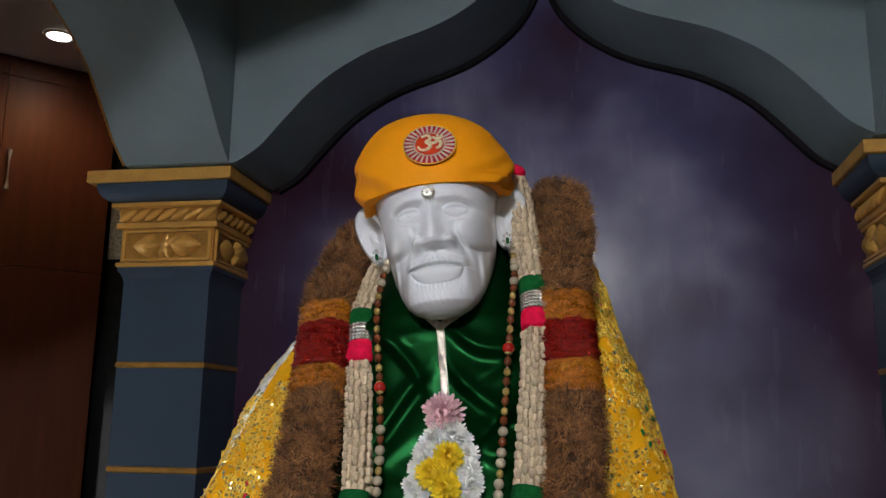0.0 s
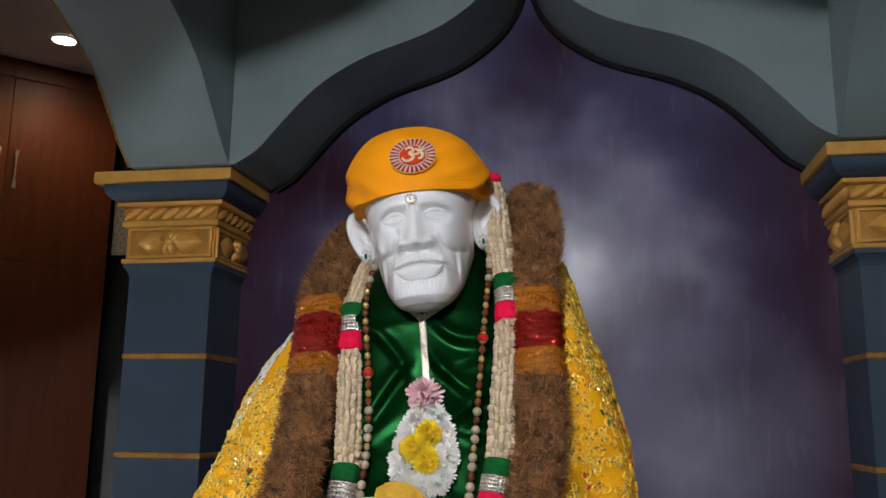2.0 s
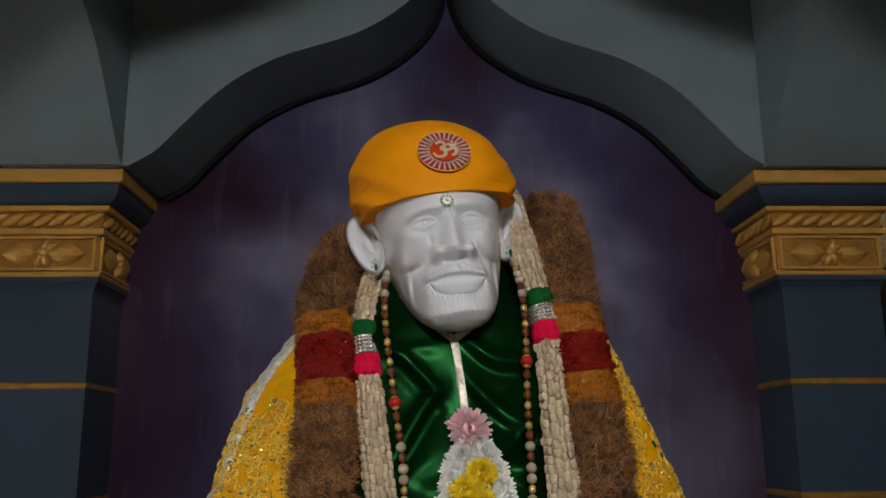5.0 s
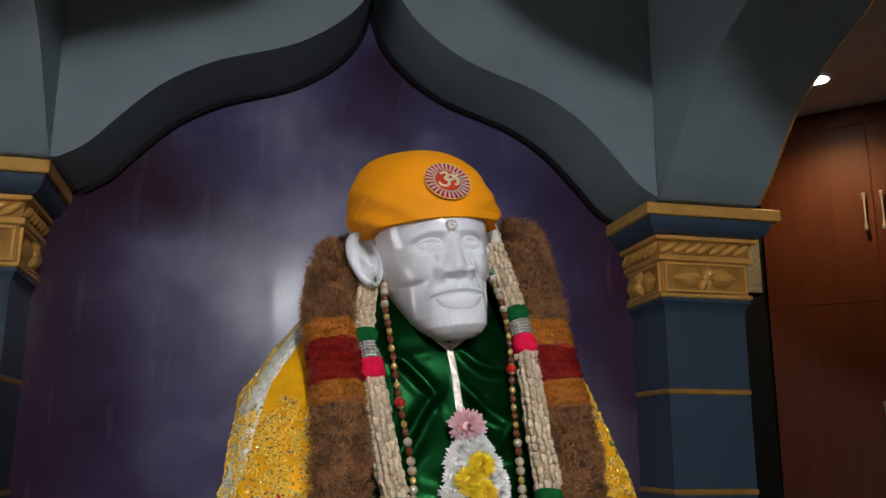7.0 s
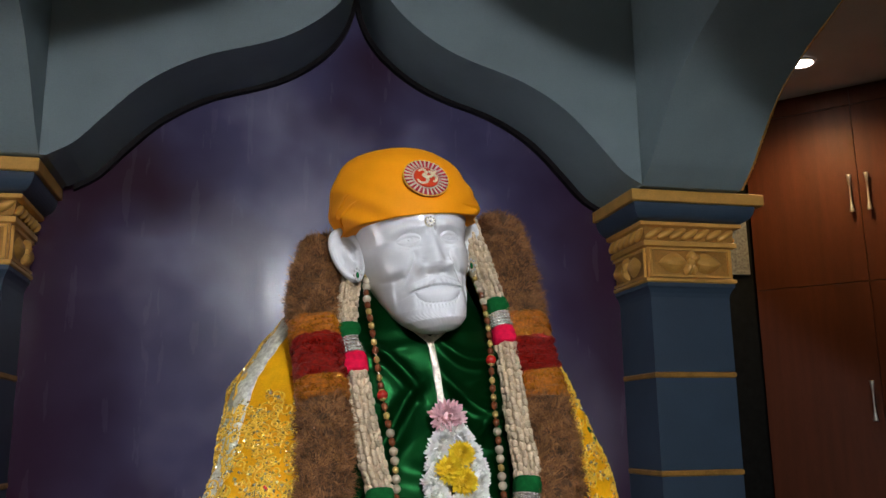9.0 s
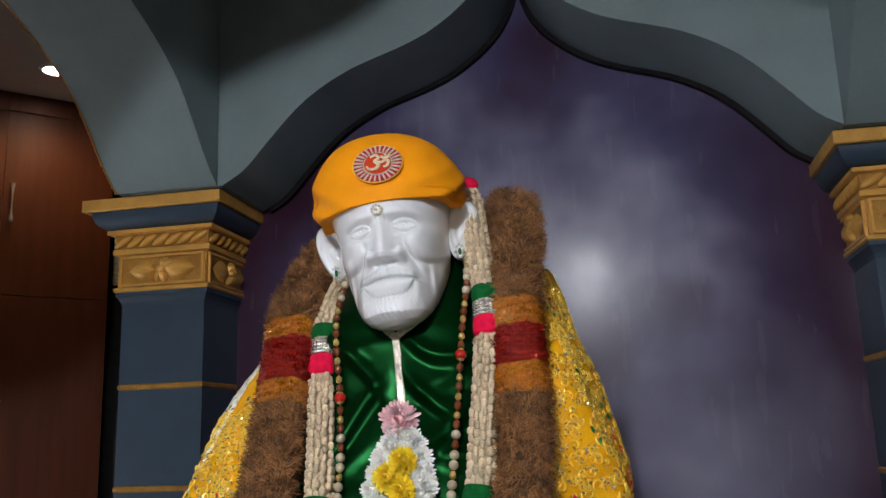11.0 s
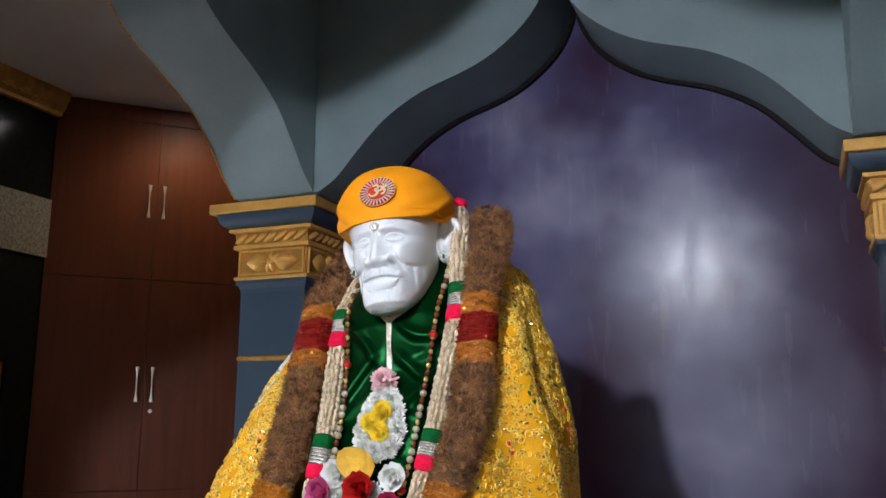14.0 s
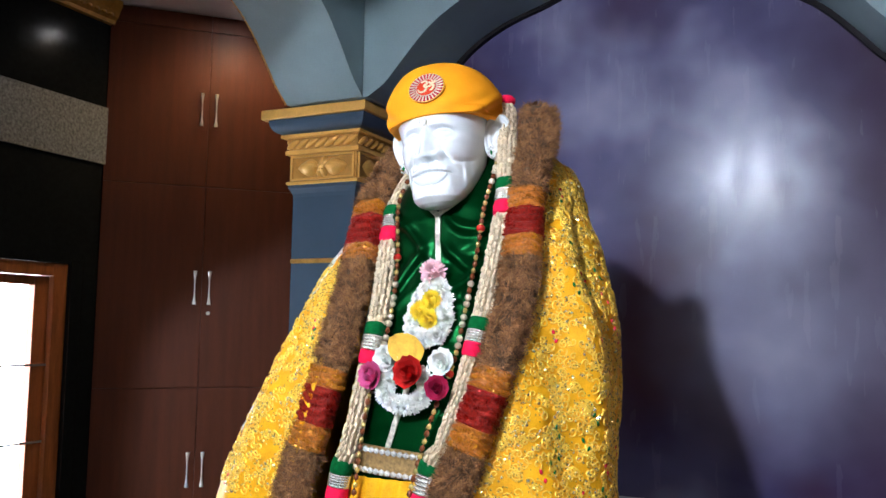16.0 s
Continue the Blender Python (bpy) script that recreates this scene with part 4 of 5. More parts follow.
# height, left and right edge, front, back, and how deep the widest place lies on either side
SHAWL = [(1.935, -0.235, 0.225, -1.38, -1.2, -1.3, -1.3), (1.9, -0.28, 0.265, -1.41, -1.12, -1.28, -1.3), (1.85, -0.318, 0.287, -1.45, -1.06, -1.27, -1.3), (1.76, -0.39, 0.308, -1.53, -1.02, -1.26, -1.32), (1.65, -0.455, 0.351, -1.6, -1.0, -1.33, -1.36),
         (1.55, -0.472, 0.376, -1.655, -0.99, -1.44, -1.38), (1.48, -0.48, 0.4, -1.69, -0.98, -1.51, -1.38), (1.4, -0.505, 0.412, -1.715, -0.97, -1.57, -1.38), (1.3, -0.555, 0.415, -1.745, -0.96, -1.59, -1.38), (1.2, -0.61, 0.415, -1.77, -0.95, -1.57, -1.38),
         (1.05, -0.69, 0.415, -1.79, -0.94, -1.52, -1.38), (0.9, -0.77, 0.413, -1.8, -0.93, -1.5, -1.38), (0.78, -0.8, 0.41, -1.8, -0.93, -1.5, -1.38)]


def shawl_point(t, z):
    """t: angle from the front, positive towards +x."""
    t = (t + math.pi) % (2 * math.pi) - math.pi
    xl, xr, yf, yb, yl, yr = curve_at(SHAWL, z)
    c, s = math.cos(t), math.sin(t)
    e = 2 / 2.35
    cx, hx = (xl + xr) / 2, (xr - xl) / 2
    cy = yl if s < 0 else yr
    hy = cy - yf if c > 0 else yb - cy
    drop = max(0.0, min(1.0, (1.93 - z) / 0.35))
    ripple = 0.012 * drop * math.sin(11 * t + 4.5 * z + 2.5 * noise.noise(Vector((t * 1.3, z * 2.0, 0.4)))) + 0.02 * drop * noise.noise(Vector((t * 2.2, z * 3.5, 5.5)))
    ripple += 0.006 * noise.noise(Vector((t * 8, z * 14, 1.5)))
    x = cx + (hx + ripple) * math.copysign(abs(s) ** e, s)
    y = cy - (hy + ripple) * math.copysign(abs(c) ** e, c)
    return Vector((x, y, z))


def shawl_frame(t, z):
    p = shawl_point(t, z)
    n = (shawl_point(t + 0.01, z) - p).cross(shawl_point(t, z + 0.01) - p).normalized()
    if n.dot(p - Vector((-0.1, -1.35, z))) < 0:
        n = -n
    return p, n


EDGE_L = [(0.78, -0.385), (0.99, -0.363), (1.1, -0.335), (1.23, -0.308), (1.42, -0.275), (1.55, -0.262), (1.69, -0.25), (1.8, -0.25), (1.95, -0.24)]
EDGE_R = [(0.78, 0.06), (0.95, 0.085), (1.08, 0.125), (1.237, 0.177), (1.36, 0.205), (1.48, 0.22), (1.6, 0.215), (1.73, 0.205), (1.95, 0.2)]


def edge_angle(x, z):
    xl, xr = curve_at(SHAWL, z)[:2]
    q = max(-0.97, min(0.97, (x - (xl + xr) / 2) / ((xr - xl) / 2)))
    return math.asin(math.copysign(abs(q) ** (2.35 / 2), q))


zs = np.concatenate([np.linspace(1.935, 1.86, 8), np.linspace(1.85, 0.78, 110)])
bm = bmesh.new()
outer = [[tuple(shawl_point(t, z)) for t in np.linspace(edge_angle(curve_at(EDGE_R, z)[0], z), 2 * math.pi + edge_angle(curve_at(EDGE_L, z)[0], z), 170)] for z in zs]
nape = [tuple(Vector(p) * 0.5 + Vector((-0.03, -1.36, 1.945)) * 0.5) for p in outer[0]]
grid(bm, [nape, *outer])
sh = part("shawl", bm, YELLOW_SILK, smooth=True)
thick = sh.modifiers.new("thickness", "SOLIDIFY")
thick.thickness, thick.offset = 0.006, -1
shawl = tagged(sh, "golden yellow silk shawl embroidered with gold thread and gems", "shawl")


def embroidery(parent):
    """Gold curls, sequins and coloured stones sewn on the shawl."""
    rng = random.Random(11)
    curls, sequins, crystals = bmesh.new(), bmesh.new(), bmesh.new()
    em, rb = bmesh.new(), bmesh.new()
    bmesh.ops.create_icosphere(em, subdivisions=1, radius=1, matrix=Matrix.Diagonal((0.005, 0.003, 0.009, 1)))
    bmesh.ops.create_icosphere(rb, subdivisions=1, radius=1, matrix=Matrix.Diagonal((0.005, 0.003, 0.0075, 1)))
    emerald, ruby = mesh_of("green_stone", em, EMERALD, True), mesh_of("pink_stone", rb, RUBY, True)
    ring = [(math.cos(a), math.sin(a)) for a in np.linspace(0, 2 * math.pi, 5, endpoint=False)]

    def curl(t, z, size, start, way):
        rows = []
        p, n = shawl_frame(t, z)
        side = Vector((0, 0, 1)).cross(n).normalized()
        up = n.cross(side)
        for i in range(14):
            a = start + way * i * 0.5
            r = size * (1 - 0.062 * i)
            q = p + side * r * math.cos(a) + up * r * math.sin(a) + n * 0.002
            d = (side * math.cos(a) + up * math.sin(a))
            w = 0.0021
            rows.append([tuple(q + d * w * c + n * w * 1.3 * s) for c, s in ring])
        grid(curls, rows, closed=True)

    def sequin(bm, t, z, r):
        p, n = shawl_frame(t, z)
        m = Matrix.Translation(p + n * 0.0025) @ n.to_track_quat("Z", "Y").to_matrix().to_4x4() @ pose(0, 0, 0, rng.uniform(-35, 35), rng.uniform(-35, 35), rng.uniform(0, 90)) @ Matrix.Diagonal((r, r, r * 0.6, 1))
        vs = [bm.verts.new(m @ Vector(c)) for c in ((1, 0, 0), (0, 1, 0), (-1, 0, 0), (0, -1, 0), (0, 0, 1))]
        for i in range(4):
            bm.faces.new((vs[i], vs[(i + 1) % 4], vs[4]))

    def leaf(t, z, lo):
        """1 on the rim of a leaf-shaped motif, 2 inside it, 0 outside."""
        i, best = math.floor(z / 0.055), 9.0
        for row in (i - 1, i, i + 1):
            col = math.floor(t / 0.2 + 0.5 * (row % 2))
            for c in (col - 1, col, col + 1):
                h = math.sin(row * 12.9 + c * 78.2 + lo) * 43758.5
                h -= math.floor(h)
                du = (t - (c + 0.5 - 0.5 * (row % 2) + 0.3 * (h - 0.5)) * 0.2) * 0.36
                dz = z - (row + 0.5 + 0.4 * (h - 0.5)) * 0.055
                turn = 0.5 + 1.6 * h
                a, b = du * math.cos(turn) + dz * math.sin(turn), dz * math.cos(turn) - du * math.sin(turn)
                best = min(best, math.hypot(a / 0.027, b / 0.013))
        return 2 if best < 0.9 else 1 if best < 1.25 else 0

    spans = [(0.36, 1.95), (-1.95, -0.3)]
    for lo, hi in spans:
        for k in range(3300):
            t, z = rng.uniform(lo, hi), rng.uniform(0.95, 1.9)
            plain = lo < 0 and z > 1.61 - 0.02 * math.sin(t * 9) and t > -1.25
            near = edge_angle(curve_at(EDGE_R, z)[0], z) + 0.1 if lo > 0 else -edge_angle(curve_at(EDGE_L, z)[0], z) + 0.1
            on = leaf(t, z, lo)
            if plain or abs(t) < near or (on == 2 and k % 5) or (on == 0 and k % 2):
                continue
            size = rng.uniform(0.008, 0.017)
            curl(t, z, size, rng.uniform(0, 6.28), rng.choice((-1, 1)))
            for j in range(3):
                sequin(sequins, t + rng.uniform(-0.04, 0.04), z + rng.uniform(-0.014, 0.014), rng.uniform(0.002, 0.0038))
            if k % 3 == 0:
                for j in range(2):
                    sequin(crystals, t + rng.uniform(-0.05, 0.05), z + rng.uniform(-0.018, 0.018), rng.uniform(0.003, 0.0065))
        for k in range(44):
            t, z = rng.uniform(lo, hi), rng.uniform(0.9, 1.86)
            if (lo < 0 and (z > 1.6 and t > -1.25 or -1.75 < t < -1.0)) or abs(t) < 0.6:
                continue
            for j in range(2):
                p, n = shawl_frame(t + j * 0.03, z - j * 0.022)
                piece("green_stone" if k % 2 else "pink_stone", emerald if k % 2 else ruby, parent, place_on(p + n * 0.003, n, rng.uniform(-40, 40)))
    tagged(part("gold_curl", curls, GOLD_THREAD, parent, "curling gold thread embroidery", True), kind="stuff")
    tagged(part("sequin", sequins, GOLD_METAL, parent, "small gold sequins"), kind="stuff")
    tagged(part("crystal", crystals, SPARK, parent, "small clear crystals"), kind="stuff")


embroidery(shawl)
# silver brocade border over the left shoulder
bm = bmesh.new()
rows = []
for q in np.linspace(0, 1, 60):
    z = 1.86 - q * 1.05
    row = []
    for off in np.linspace(-0.5, 0.5, 6):
        t = -1.2 - 0.5 * q + off * 0.17 / (0.3 + 0.18 * q)
        p, n = shawl_frame(t, z)
        row.append(tuple(p + n * (0.004 + 0.0015 * math.sin(q * 190 + off * 9))))
    rows.append(row)
grid(bm, rows)
bd = part("border", bm, BROCADE, shawl, "silver brocade border", True)
bt = bd.modifiers.new("thickness", "SOLIDIFY")
bt.thickness = 0.003

# ---- garlands ----


class Path:
    """A smooth line through the given places, with a frame that looks outwards from the body."""

    def __init__(self, points, n=160):
        self.p = [Vector(q) for q in spline(points, n)]
        self.n = n
        self.len = [0.0]
        for a, b in zip(self.p, self.p[1:]):
            self.len.append(self.len[-1] + (b - a).length)

    def at(self, s):
        """Place, tangent, outward and sideways directions at length s."""
        i = int(np.searchsorted(self.len, s)) - 1
        i = max(0, min(self.n - 2, i))
        f = (s - self.len[i]) / (self.len[i + 1] - self.len[i])
        p = self.p[i].lerp(self.p[i + 1], f)
        t = (self.p[min(i + 2, self.n - 1)] - self.p[max(i - 1, 0)]).normalized()
        out = Vector((p.x * 0.25, -1.0, 0.25)) if p.z < 1.98 else Vector((p.x * 1.0, -0.4, 0.9))
        out = (out - t * out.dot(t)).normalized()
        return p, t, out, t.cross(out)

    def where(self, z):
        """The length at which the falling part of the line passes the height z."""
        for i in range(self.n - 1, 0, -1):
            if self.p[i - 1].z >= z >= self.p[i].z:
                return self.len[i]
        return self.len[-1]

    def skin(self, bm, s0, s1, w, d, steps, shape=None, sides=20):
        rows = []
        for k in range(steps):
            s = s0 + (s1 - s0) * k / (steps - 1)
            p, t, o, e = self.at(s)
            row = []
            for a in np.linspace(0, 2 * math.pi, sides, endpoint=False):
                c, q = math.cos(a), math.sin(a)
                g = shape(s, a) if shape else 1.0
                c2, q2 = math.copysign(abs(c) ** 0.8, c), math.copysign(abs(q) ** 0.8, q)
                row.append(tuple(p + e * (w * c2 * g) + o * (d * q2 * g)))
            rows.append(row)
        grid(bm, rows, closed=True, cap=True)
        return bm


def band_part(name, path, z1, z0, w, d, mat, parent, label, rings, rough):
    s0, s1 = path.where(z1), path.where(z0)
    steps = rings * 8 + 1

    def shape(s, a):
        q = (s - s0) / (s1 - s0)
        lump = 0.16 * abs(math.sin(q * rings * math.pi + rough * math.sin(3 * a + z1 * 50)))
        return 0.94 + lump + rough * (0.13 * noise.noise(Vector((math.cos(a) * 5, math.sin(a) * 5, s * 120))) + 0.1 * noise.noise(Vector((math.cos(a) * 13, math.sin(a) * 13, s * 300))))
    return part(name, path.skin(bmesh.new(), s0 + 0.0005, s1 - 0.0005, w, d, steps, shape, 40), mat, parent, label, True)


def fibres(bm, path, s0, s1, w, d, count, rng, long):
    """Roots in small tufts that each lean their own way."""
    for k in range(count):
        if k % 16 == 0:
            n = max(1, round((s1 - s0) / 0.021))
            ts = s0 + (s1 - s0) * (rng.randrange(n) + 0.5 + rng.gauss(0, 0.3)) / n
            ta = rng.uniform(-0.35, math.pi + 0.35) if k % 80 else rng.uniform(0, 6.28)
            lean, swing, rise, big = rng.uniform(-0.9, 1.3), rng.uniform(-0.9, 0.9), rng.uniform(0.15, 0.85), rng.uniform(0.7, 1.15)
        s = min(s1, max(s0, ts + rng.gauss(0, 0.004)))
        a = ta + rng.gauss(0, 0.11)
        p, t, o, e = path.at(s)
        c, q = math.cos(a), math.sin(a)
        c2, q2 = math.copysign(abs(c) ** 0.8, c), math.copysign(abs(q) ** 0.8, q)
        root = p + e * w * c2 * 0.9 + o * d * q2 * 0.9
        n = (e * c * d + o * q * w).normalized()
        way = (n * (rise + rng.gauss(0, 0.15)) + t * (lean + rng.gauss(0, 0.3)) + n.cross(t) * (swing + rng.gauss(0, 0.3))).normalized()
        cut = way.cross(n)
        if cut.length < 0.05:
            continue
        cut = cut.normalized() * rng.uniform(0.0005, 0.0011)
        length = rng.uniform(0.5, 1.0) * long * big
        mid = root + way * length * 0.55
        tip = root + (way + t * rng.uniform(-0.4, 0.4) - n * 0.15).normalized() * length
        vs = [bm.verts.new(v) for v in (root - cut, root + cut, mid + cut, mid - cut, tip)]
        bm.faces.new(vs[:4])
        bm.faces.new((vs[3], vs[2], vs[4]))


BROWN_L = Path([(-0.2, -1.2, 1.9), (-0.225, -1.26, 1.99), (-0.25, -1.335, 1.985), (-0.28, -1.42, 1.89), (-0.287, -1.5, 1.79), (-0.276, -1.57, 1.68), (-0.269, -1.63, 1.55), (-0.275, -1.68, 1.42), (-0.308, -1.725, 1.23), (-0.335, -1.75, 1.1), (-0.363, -1.765, 0.99), (-0.385, -1.78, 0.83)])
BROWN_R = Path([(0.15, -1.28, 1.94), (0.172, -1.315, 2.02), (0.196, -1.37, 2.055), (0.208, -1.41, 1.96), (0.204, -1.475, 1.86), (0.213, -1.535, 1.73), (0.225, -1.59, 1.6), (0.225, -1.645, 1.48), (0.207, -1.69, 1.36), (0.177, -1.72, 1.237), (0.125, -1.74, 1.08), (0.085, -1.755, 0.95), (0.06, -1.76, 0.83)])
BROWN_BANDS = [(BROWN_L, [(1.785, 1.738, 0), (1.738, 1.655, 1), (1.655, 1.605, 0), (1.31, 1.25, 0), (1.25, 1.155, 1), (1.155, 1.09, 0)]),
               (BROWN_R, [(1.805, 1.748, 0), (1.748, 1.672, 1), (1.672, 1.61, 0), (1.32, 1.268, 0), (1.268, 1.18, 1), (1.18, 1.11, 0)])]
FW, FD = 0.052, 0.033
RED_FOIL = material("red_foil", (0.34, 0.008, 0.003), 0.25, 0.5, dark=0.4, island=0.8, spec=0.3)
GOLD_FOIL = material("amber_foil", (0.7, 0.25, 0.012), 0.25, 0.5, dark=0.4, island=0.8)
# core is a darkened fibre colour: shade in the gaps between tufts is painted
DARK_ROOT = material("root_core_gap_shade", (0.1, 0.047, 0.018), 0.9, dark=0.5, scale=60, fine=400, bump=0.8, depth=0.004)
rng = random.Random(5)
for path, bands in BROWN_BANDS:
    ob = tagged(new("root_garland"), "thick brown dried root-fibre garland with orange and red tinsel bands", "garland", "root garlands")
    marks = [0.0]
    for z1, z0, red in bands:
        marks += [path.where(z1), path.where(z0)]
    marks.append(path.len[-1])
    for a, b in zip(marks[::2], marks[1::2]):
        if b - a < 0.02:
            continue
        lumpy = lambda s, t: 0.95 + 0.09 * math.sin(s * 190 + 1.8 * math.sin(t * 2) + 3 * noise.noise(Vector((t, s * 9, 2)))) + 0.16 * noise.noise(Vector((math.cos(t) * 2.5, math.sin(t) * 2.5, s * 30))) + 0.05 * noise.noise(Vector((math.cos(t) * 8, math.sin(t) * 8, s * 90)))
        part("core", path.skin(bmesh.new(), a, b, FW * 0.95, FD * 0.95, max(6, int((b - a) / 0.006)), lumpy, 36), DARK_ROOT, ob, smooth=True)
        bm = bmesh.new()
        fibres(bm, path, a, b, FW, FD, int((b - a) * 30000), rng, 0.034)
        tagged(part("fibre", bm, VETIVER, ob, "dry brown root fibres"), kind="stuff")
    for z1, z0, red in bands:
        band_part("tinsel_band", path, z1, z0, FW * 1.0, FD * 1.12, RED_TINSEL if red else ORANGE_TINSEL, ob, "dark red tinsel band" if red else "orange-gold tinsel band", 4 if red else 3, 0.9)
        bm = bmesh.new()
        fibres(bm, path, path.where(z1) + 0.003, path.where(z0) - 0.003, FW * 1.16, FD * 1.3, 700, rng, 0.012)
        tagged(part("tinsel_strand", bm, RED_FOIL if red else GOLD_FOIL, ob, "shiny red tinsel strands" if red else "shiny gold tinsel strands"), kind="stuff")

IVORY_L = Path([(-0.08, -1.29, 2.0), (-0.15, -1.36, 1.97), (-0.192, -1.43, 1.88), (-0.207, -1.505, 1.78), (-0.199, -1.555, 1.69), (-0.185, -1.605, 1.57), (-0.17, -1.655, 1.47), (-0.163, -1.69, 1.41), (-0.18, -1.72, 1.25), (-0.205, -1.74, 1.1), (-0.223, -1.75, 1.04), (-0.25, -1.76, 0.85)])
IVORY_R = Path([(0.05, -1.31, 2.11), (0.09, -1.365, 2.1), (0.115, -1.42, 1.99), (0.14, -1.49, 1.85), (0.15, -1.525, 1.77), (0.152, -1.575, 1.66), (0.15, -1.625, 1.55), (0.148, -1.68, 1.44), (0.12, -1.715, 1.28), (0.075, -1.74, 1.12), (0.04, -1.75, 1.06), (0.0, -1.76, 0.85)])
sm = bmesh.new()
bmesh.ops.create_icosphere(sm, subdivisions=1, radius=1, matrix=Matrix.Diagonal((0.0064, 0.0044, 0.0126, 1)))
seed_mesh = mesh_of("seed", sm, IVORY, True)
for path, sets in ((IVORY_L, [1.773, 1.425, 1.062]), (IVORY_R, [1.839, 1.45, 1.075])):
    ob = tagged(new("seed_garland"), "ivory seed-strand garland with green, silver and pink bands", "garland", "seed garlands")
    marks = [path.where(2.09) if path is IVORY_R else 0.05]
    for k, z in enumerate(sets):
        spans = [(z, z - 0.03), (z - 0.03, z - 0.07), (z - 0.07, z - 0.103)]
        marks += [path.where(z), path.where(z - 0.103)]
        for j, (z1, z0) in enumerate(spans):
            if j == 1:
                collar = part("silver_collar", path.skin(bmesh.new(), path.where(z1), path.where(z0), 0.025, 0.025, 8, None, 20), SILVER_METAL, ob, smooth=True)
                for i in range(5):
                    s = path.where(z1) + (path.where(z0) - path.where(z1)) * (i + 0.5) / 5
                    p, t, o, e = path.at(s)
                    bm = bmesh.new()
                    grid(bm, [[tuple(p + (e * math.cos(a) + o * math.sin(a)) * (0.0265 + 0.0038 * math.cos(b) + 0.0012 * math.sin(22 * a)) + t * 0.0038 * math.sin(b)) for b in np.linspace(0, 2 * math.pi, 8, endpoint=False)] for a in np.linspace(0, 2 * math.pi, 89)], closed=True)
                    part("beaded_ring", bm, SILVER_METAL, collar, smooth=True)
            else:
                round_end = lambda s, a, s0=path.where(z1), s1=path.where(z0): 0.86 + 0.16 * math.sin(math.pi * (0.1 + 0.8 * (s - s0) / (s1 - s0))) ** 0.6
                part("velvet_band", path.skin(bmesh.new(), path.where(z1), path.where(z0), 0.029, 0.029, 12, round_end, 28), GREEN_WOOL if j == 0 else PINK_WOOL, ob, "dark green velvet band" if j == 0 else "hot pink velvet band", True)
    marks.append(path.len[-1])
    rest, made = bmesh.new(), 0
    for a, b in zip(marks[::2], marks[1::2]):
        part("cord", path.skin(bmesh.new(), a, b, 0.019, 0.019, 20, None, 12), IVORY_REST, ob, smooth=True)
        strands = 11
        n = max(2, int((b - a) / 0.0172))
        for j in range(strands):
            ang = 2 * math.pi * j / strands
            for i in range(n):
                s = a + (b - a) * (i + 0.5 + (0.5 if j % 2 else 0) * 0.8) / n
                if s > b:
                    continue
                p, t, o, e = path.at(s)
                an = ang + rng.uniform(-0.08, 0.08)
                d = e * math.cos(an) + o * math.sin(an)
                q = p + d * (0.0235 + rng.uniform(-0.0015, 0.002))
                m = Matrix.Translation(q) @ (t + d * rng.uniform(-0.15, 0.15) + d.cross(t) * rng.uniform(-0.22, 0.22)).to_track_quat("Z", "Y").to_matrix().to_4x4()
                if math.sin(an) > -0.3 and made < 300:
                    piece("seed", seed_mesh, ob, m @ Matrix.Diagonal((rng.uniform(0.85, 1.2), rng.uniform(0.8, 1.15), rng.uniform(0.85, 1.12), 1)))
                    made += 1
                else:
                    bmesh.ops.create_icosphere(rest, subdivisions=1, radius=1, matrix=m @ Matrix.Diagonal((0.0064, 0.0044, 0.0126, 1)))
    tagged(part("seed_strand", rest, IVORY_REST, ob, smooth=True), kind="stuff")
    if path is IVORY_R:
        bm = bmesh.new()
        bmesh.ops.create_icosphere(bm, subdivisions=3, radius=0.027, matrix=Matrix.Translation(path.at(path.where(2.1))[0] + Vector((0, 0, 0.012))) @ Matrix.Diagonal((1.0, 1.0, 0.7, 1)))
        part("velvet_knot", bm, PINK_WOOL, ob, "hot pink velvet knot", True)

# ---- bead necklaces ----
BEADS_L = Path([(-0.155, -1.45, 1.93), (-0.168, -1.515, 1.85), (-0.163, -1.575, 1.76), (-0.145, -1.605, 1.62), (-0.127, -1.665, 1.47), (-0.138, -1.715, 1.3), (-0.155, -1.745, 1.2), (-0.172, -1.765, 1.0), (-0.18, -1.77, 0.9)])
BEADS_R = Path([(0.095, -1.44, 1.93), (0.106, -1.5, 1.86), (0.105, -1.565, 1.76), (0.1, -1.605, 1.62), (0.096, -1.665, 1.47), (0.086, -1.715, 1.33), (0.045, -1.745, 1.2), (0.0, -1.765, 1.03), (-0.03, -1.77, 0.9)])


def ball(name, r, mat, tall=1.0, sub=2):
    bm = bmesh.new()
    bmesh.ops.create_icosphere(bm, subdivisions=sub, radius=r, matrix=Matrix.Diagonal((1, 1, tall, 1)))
    return mesh_of(name, bm, mat, True)


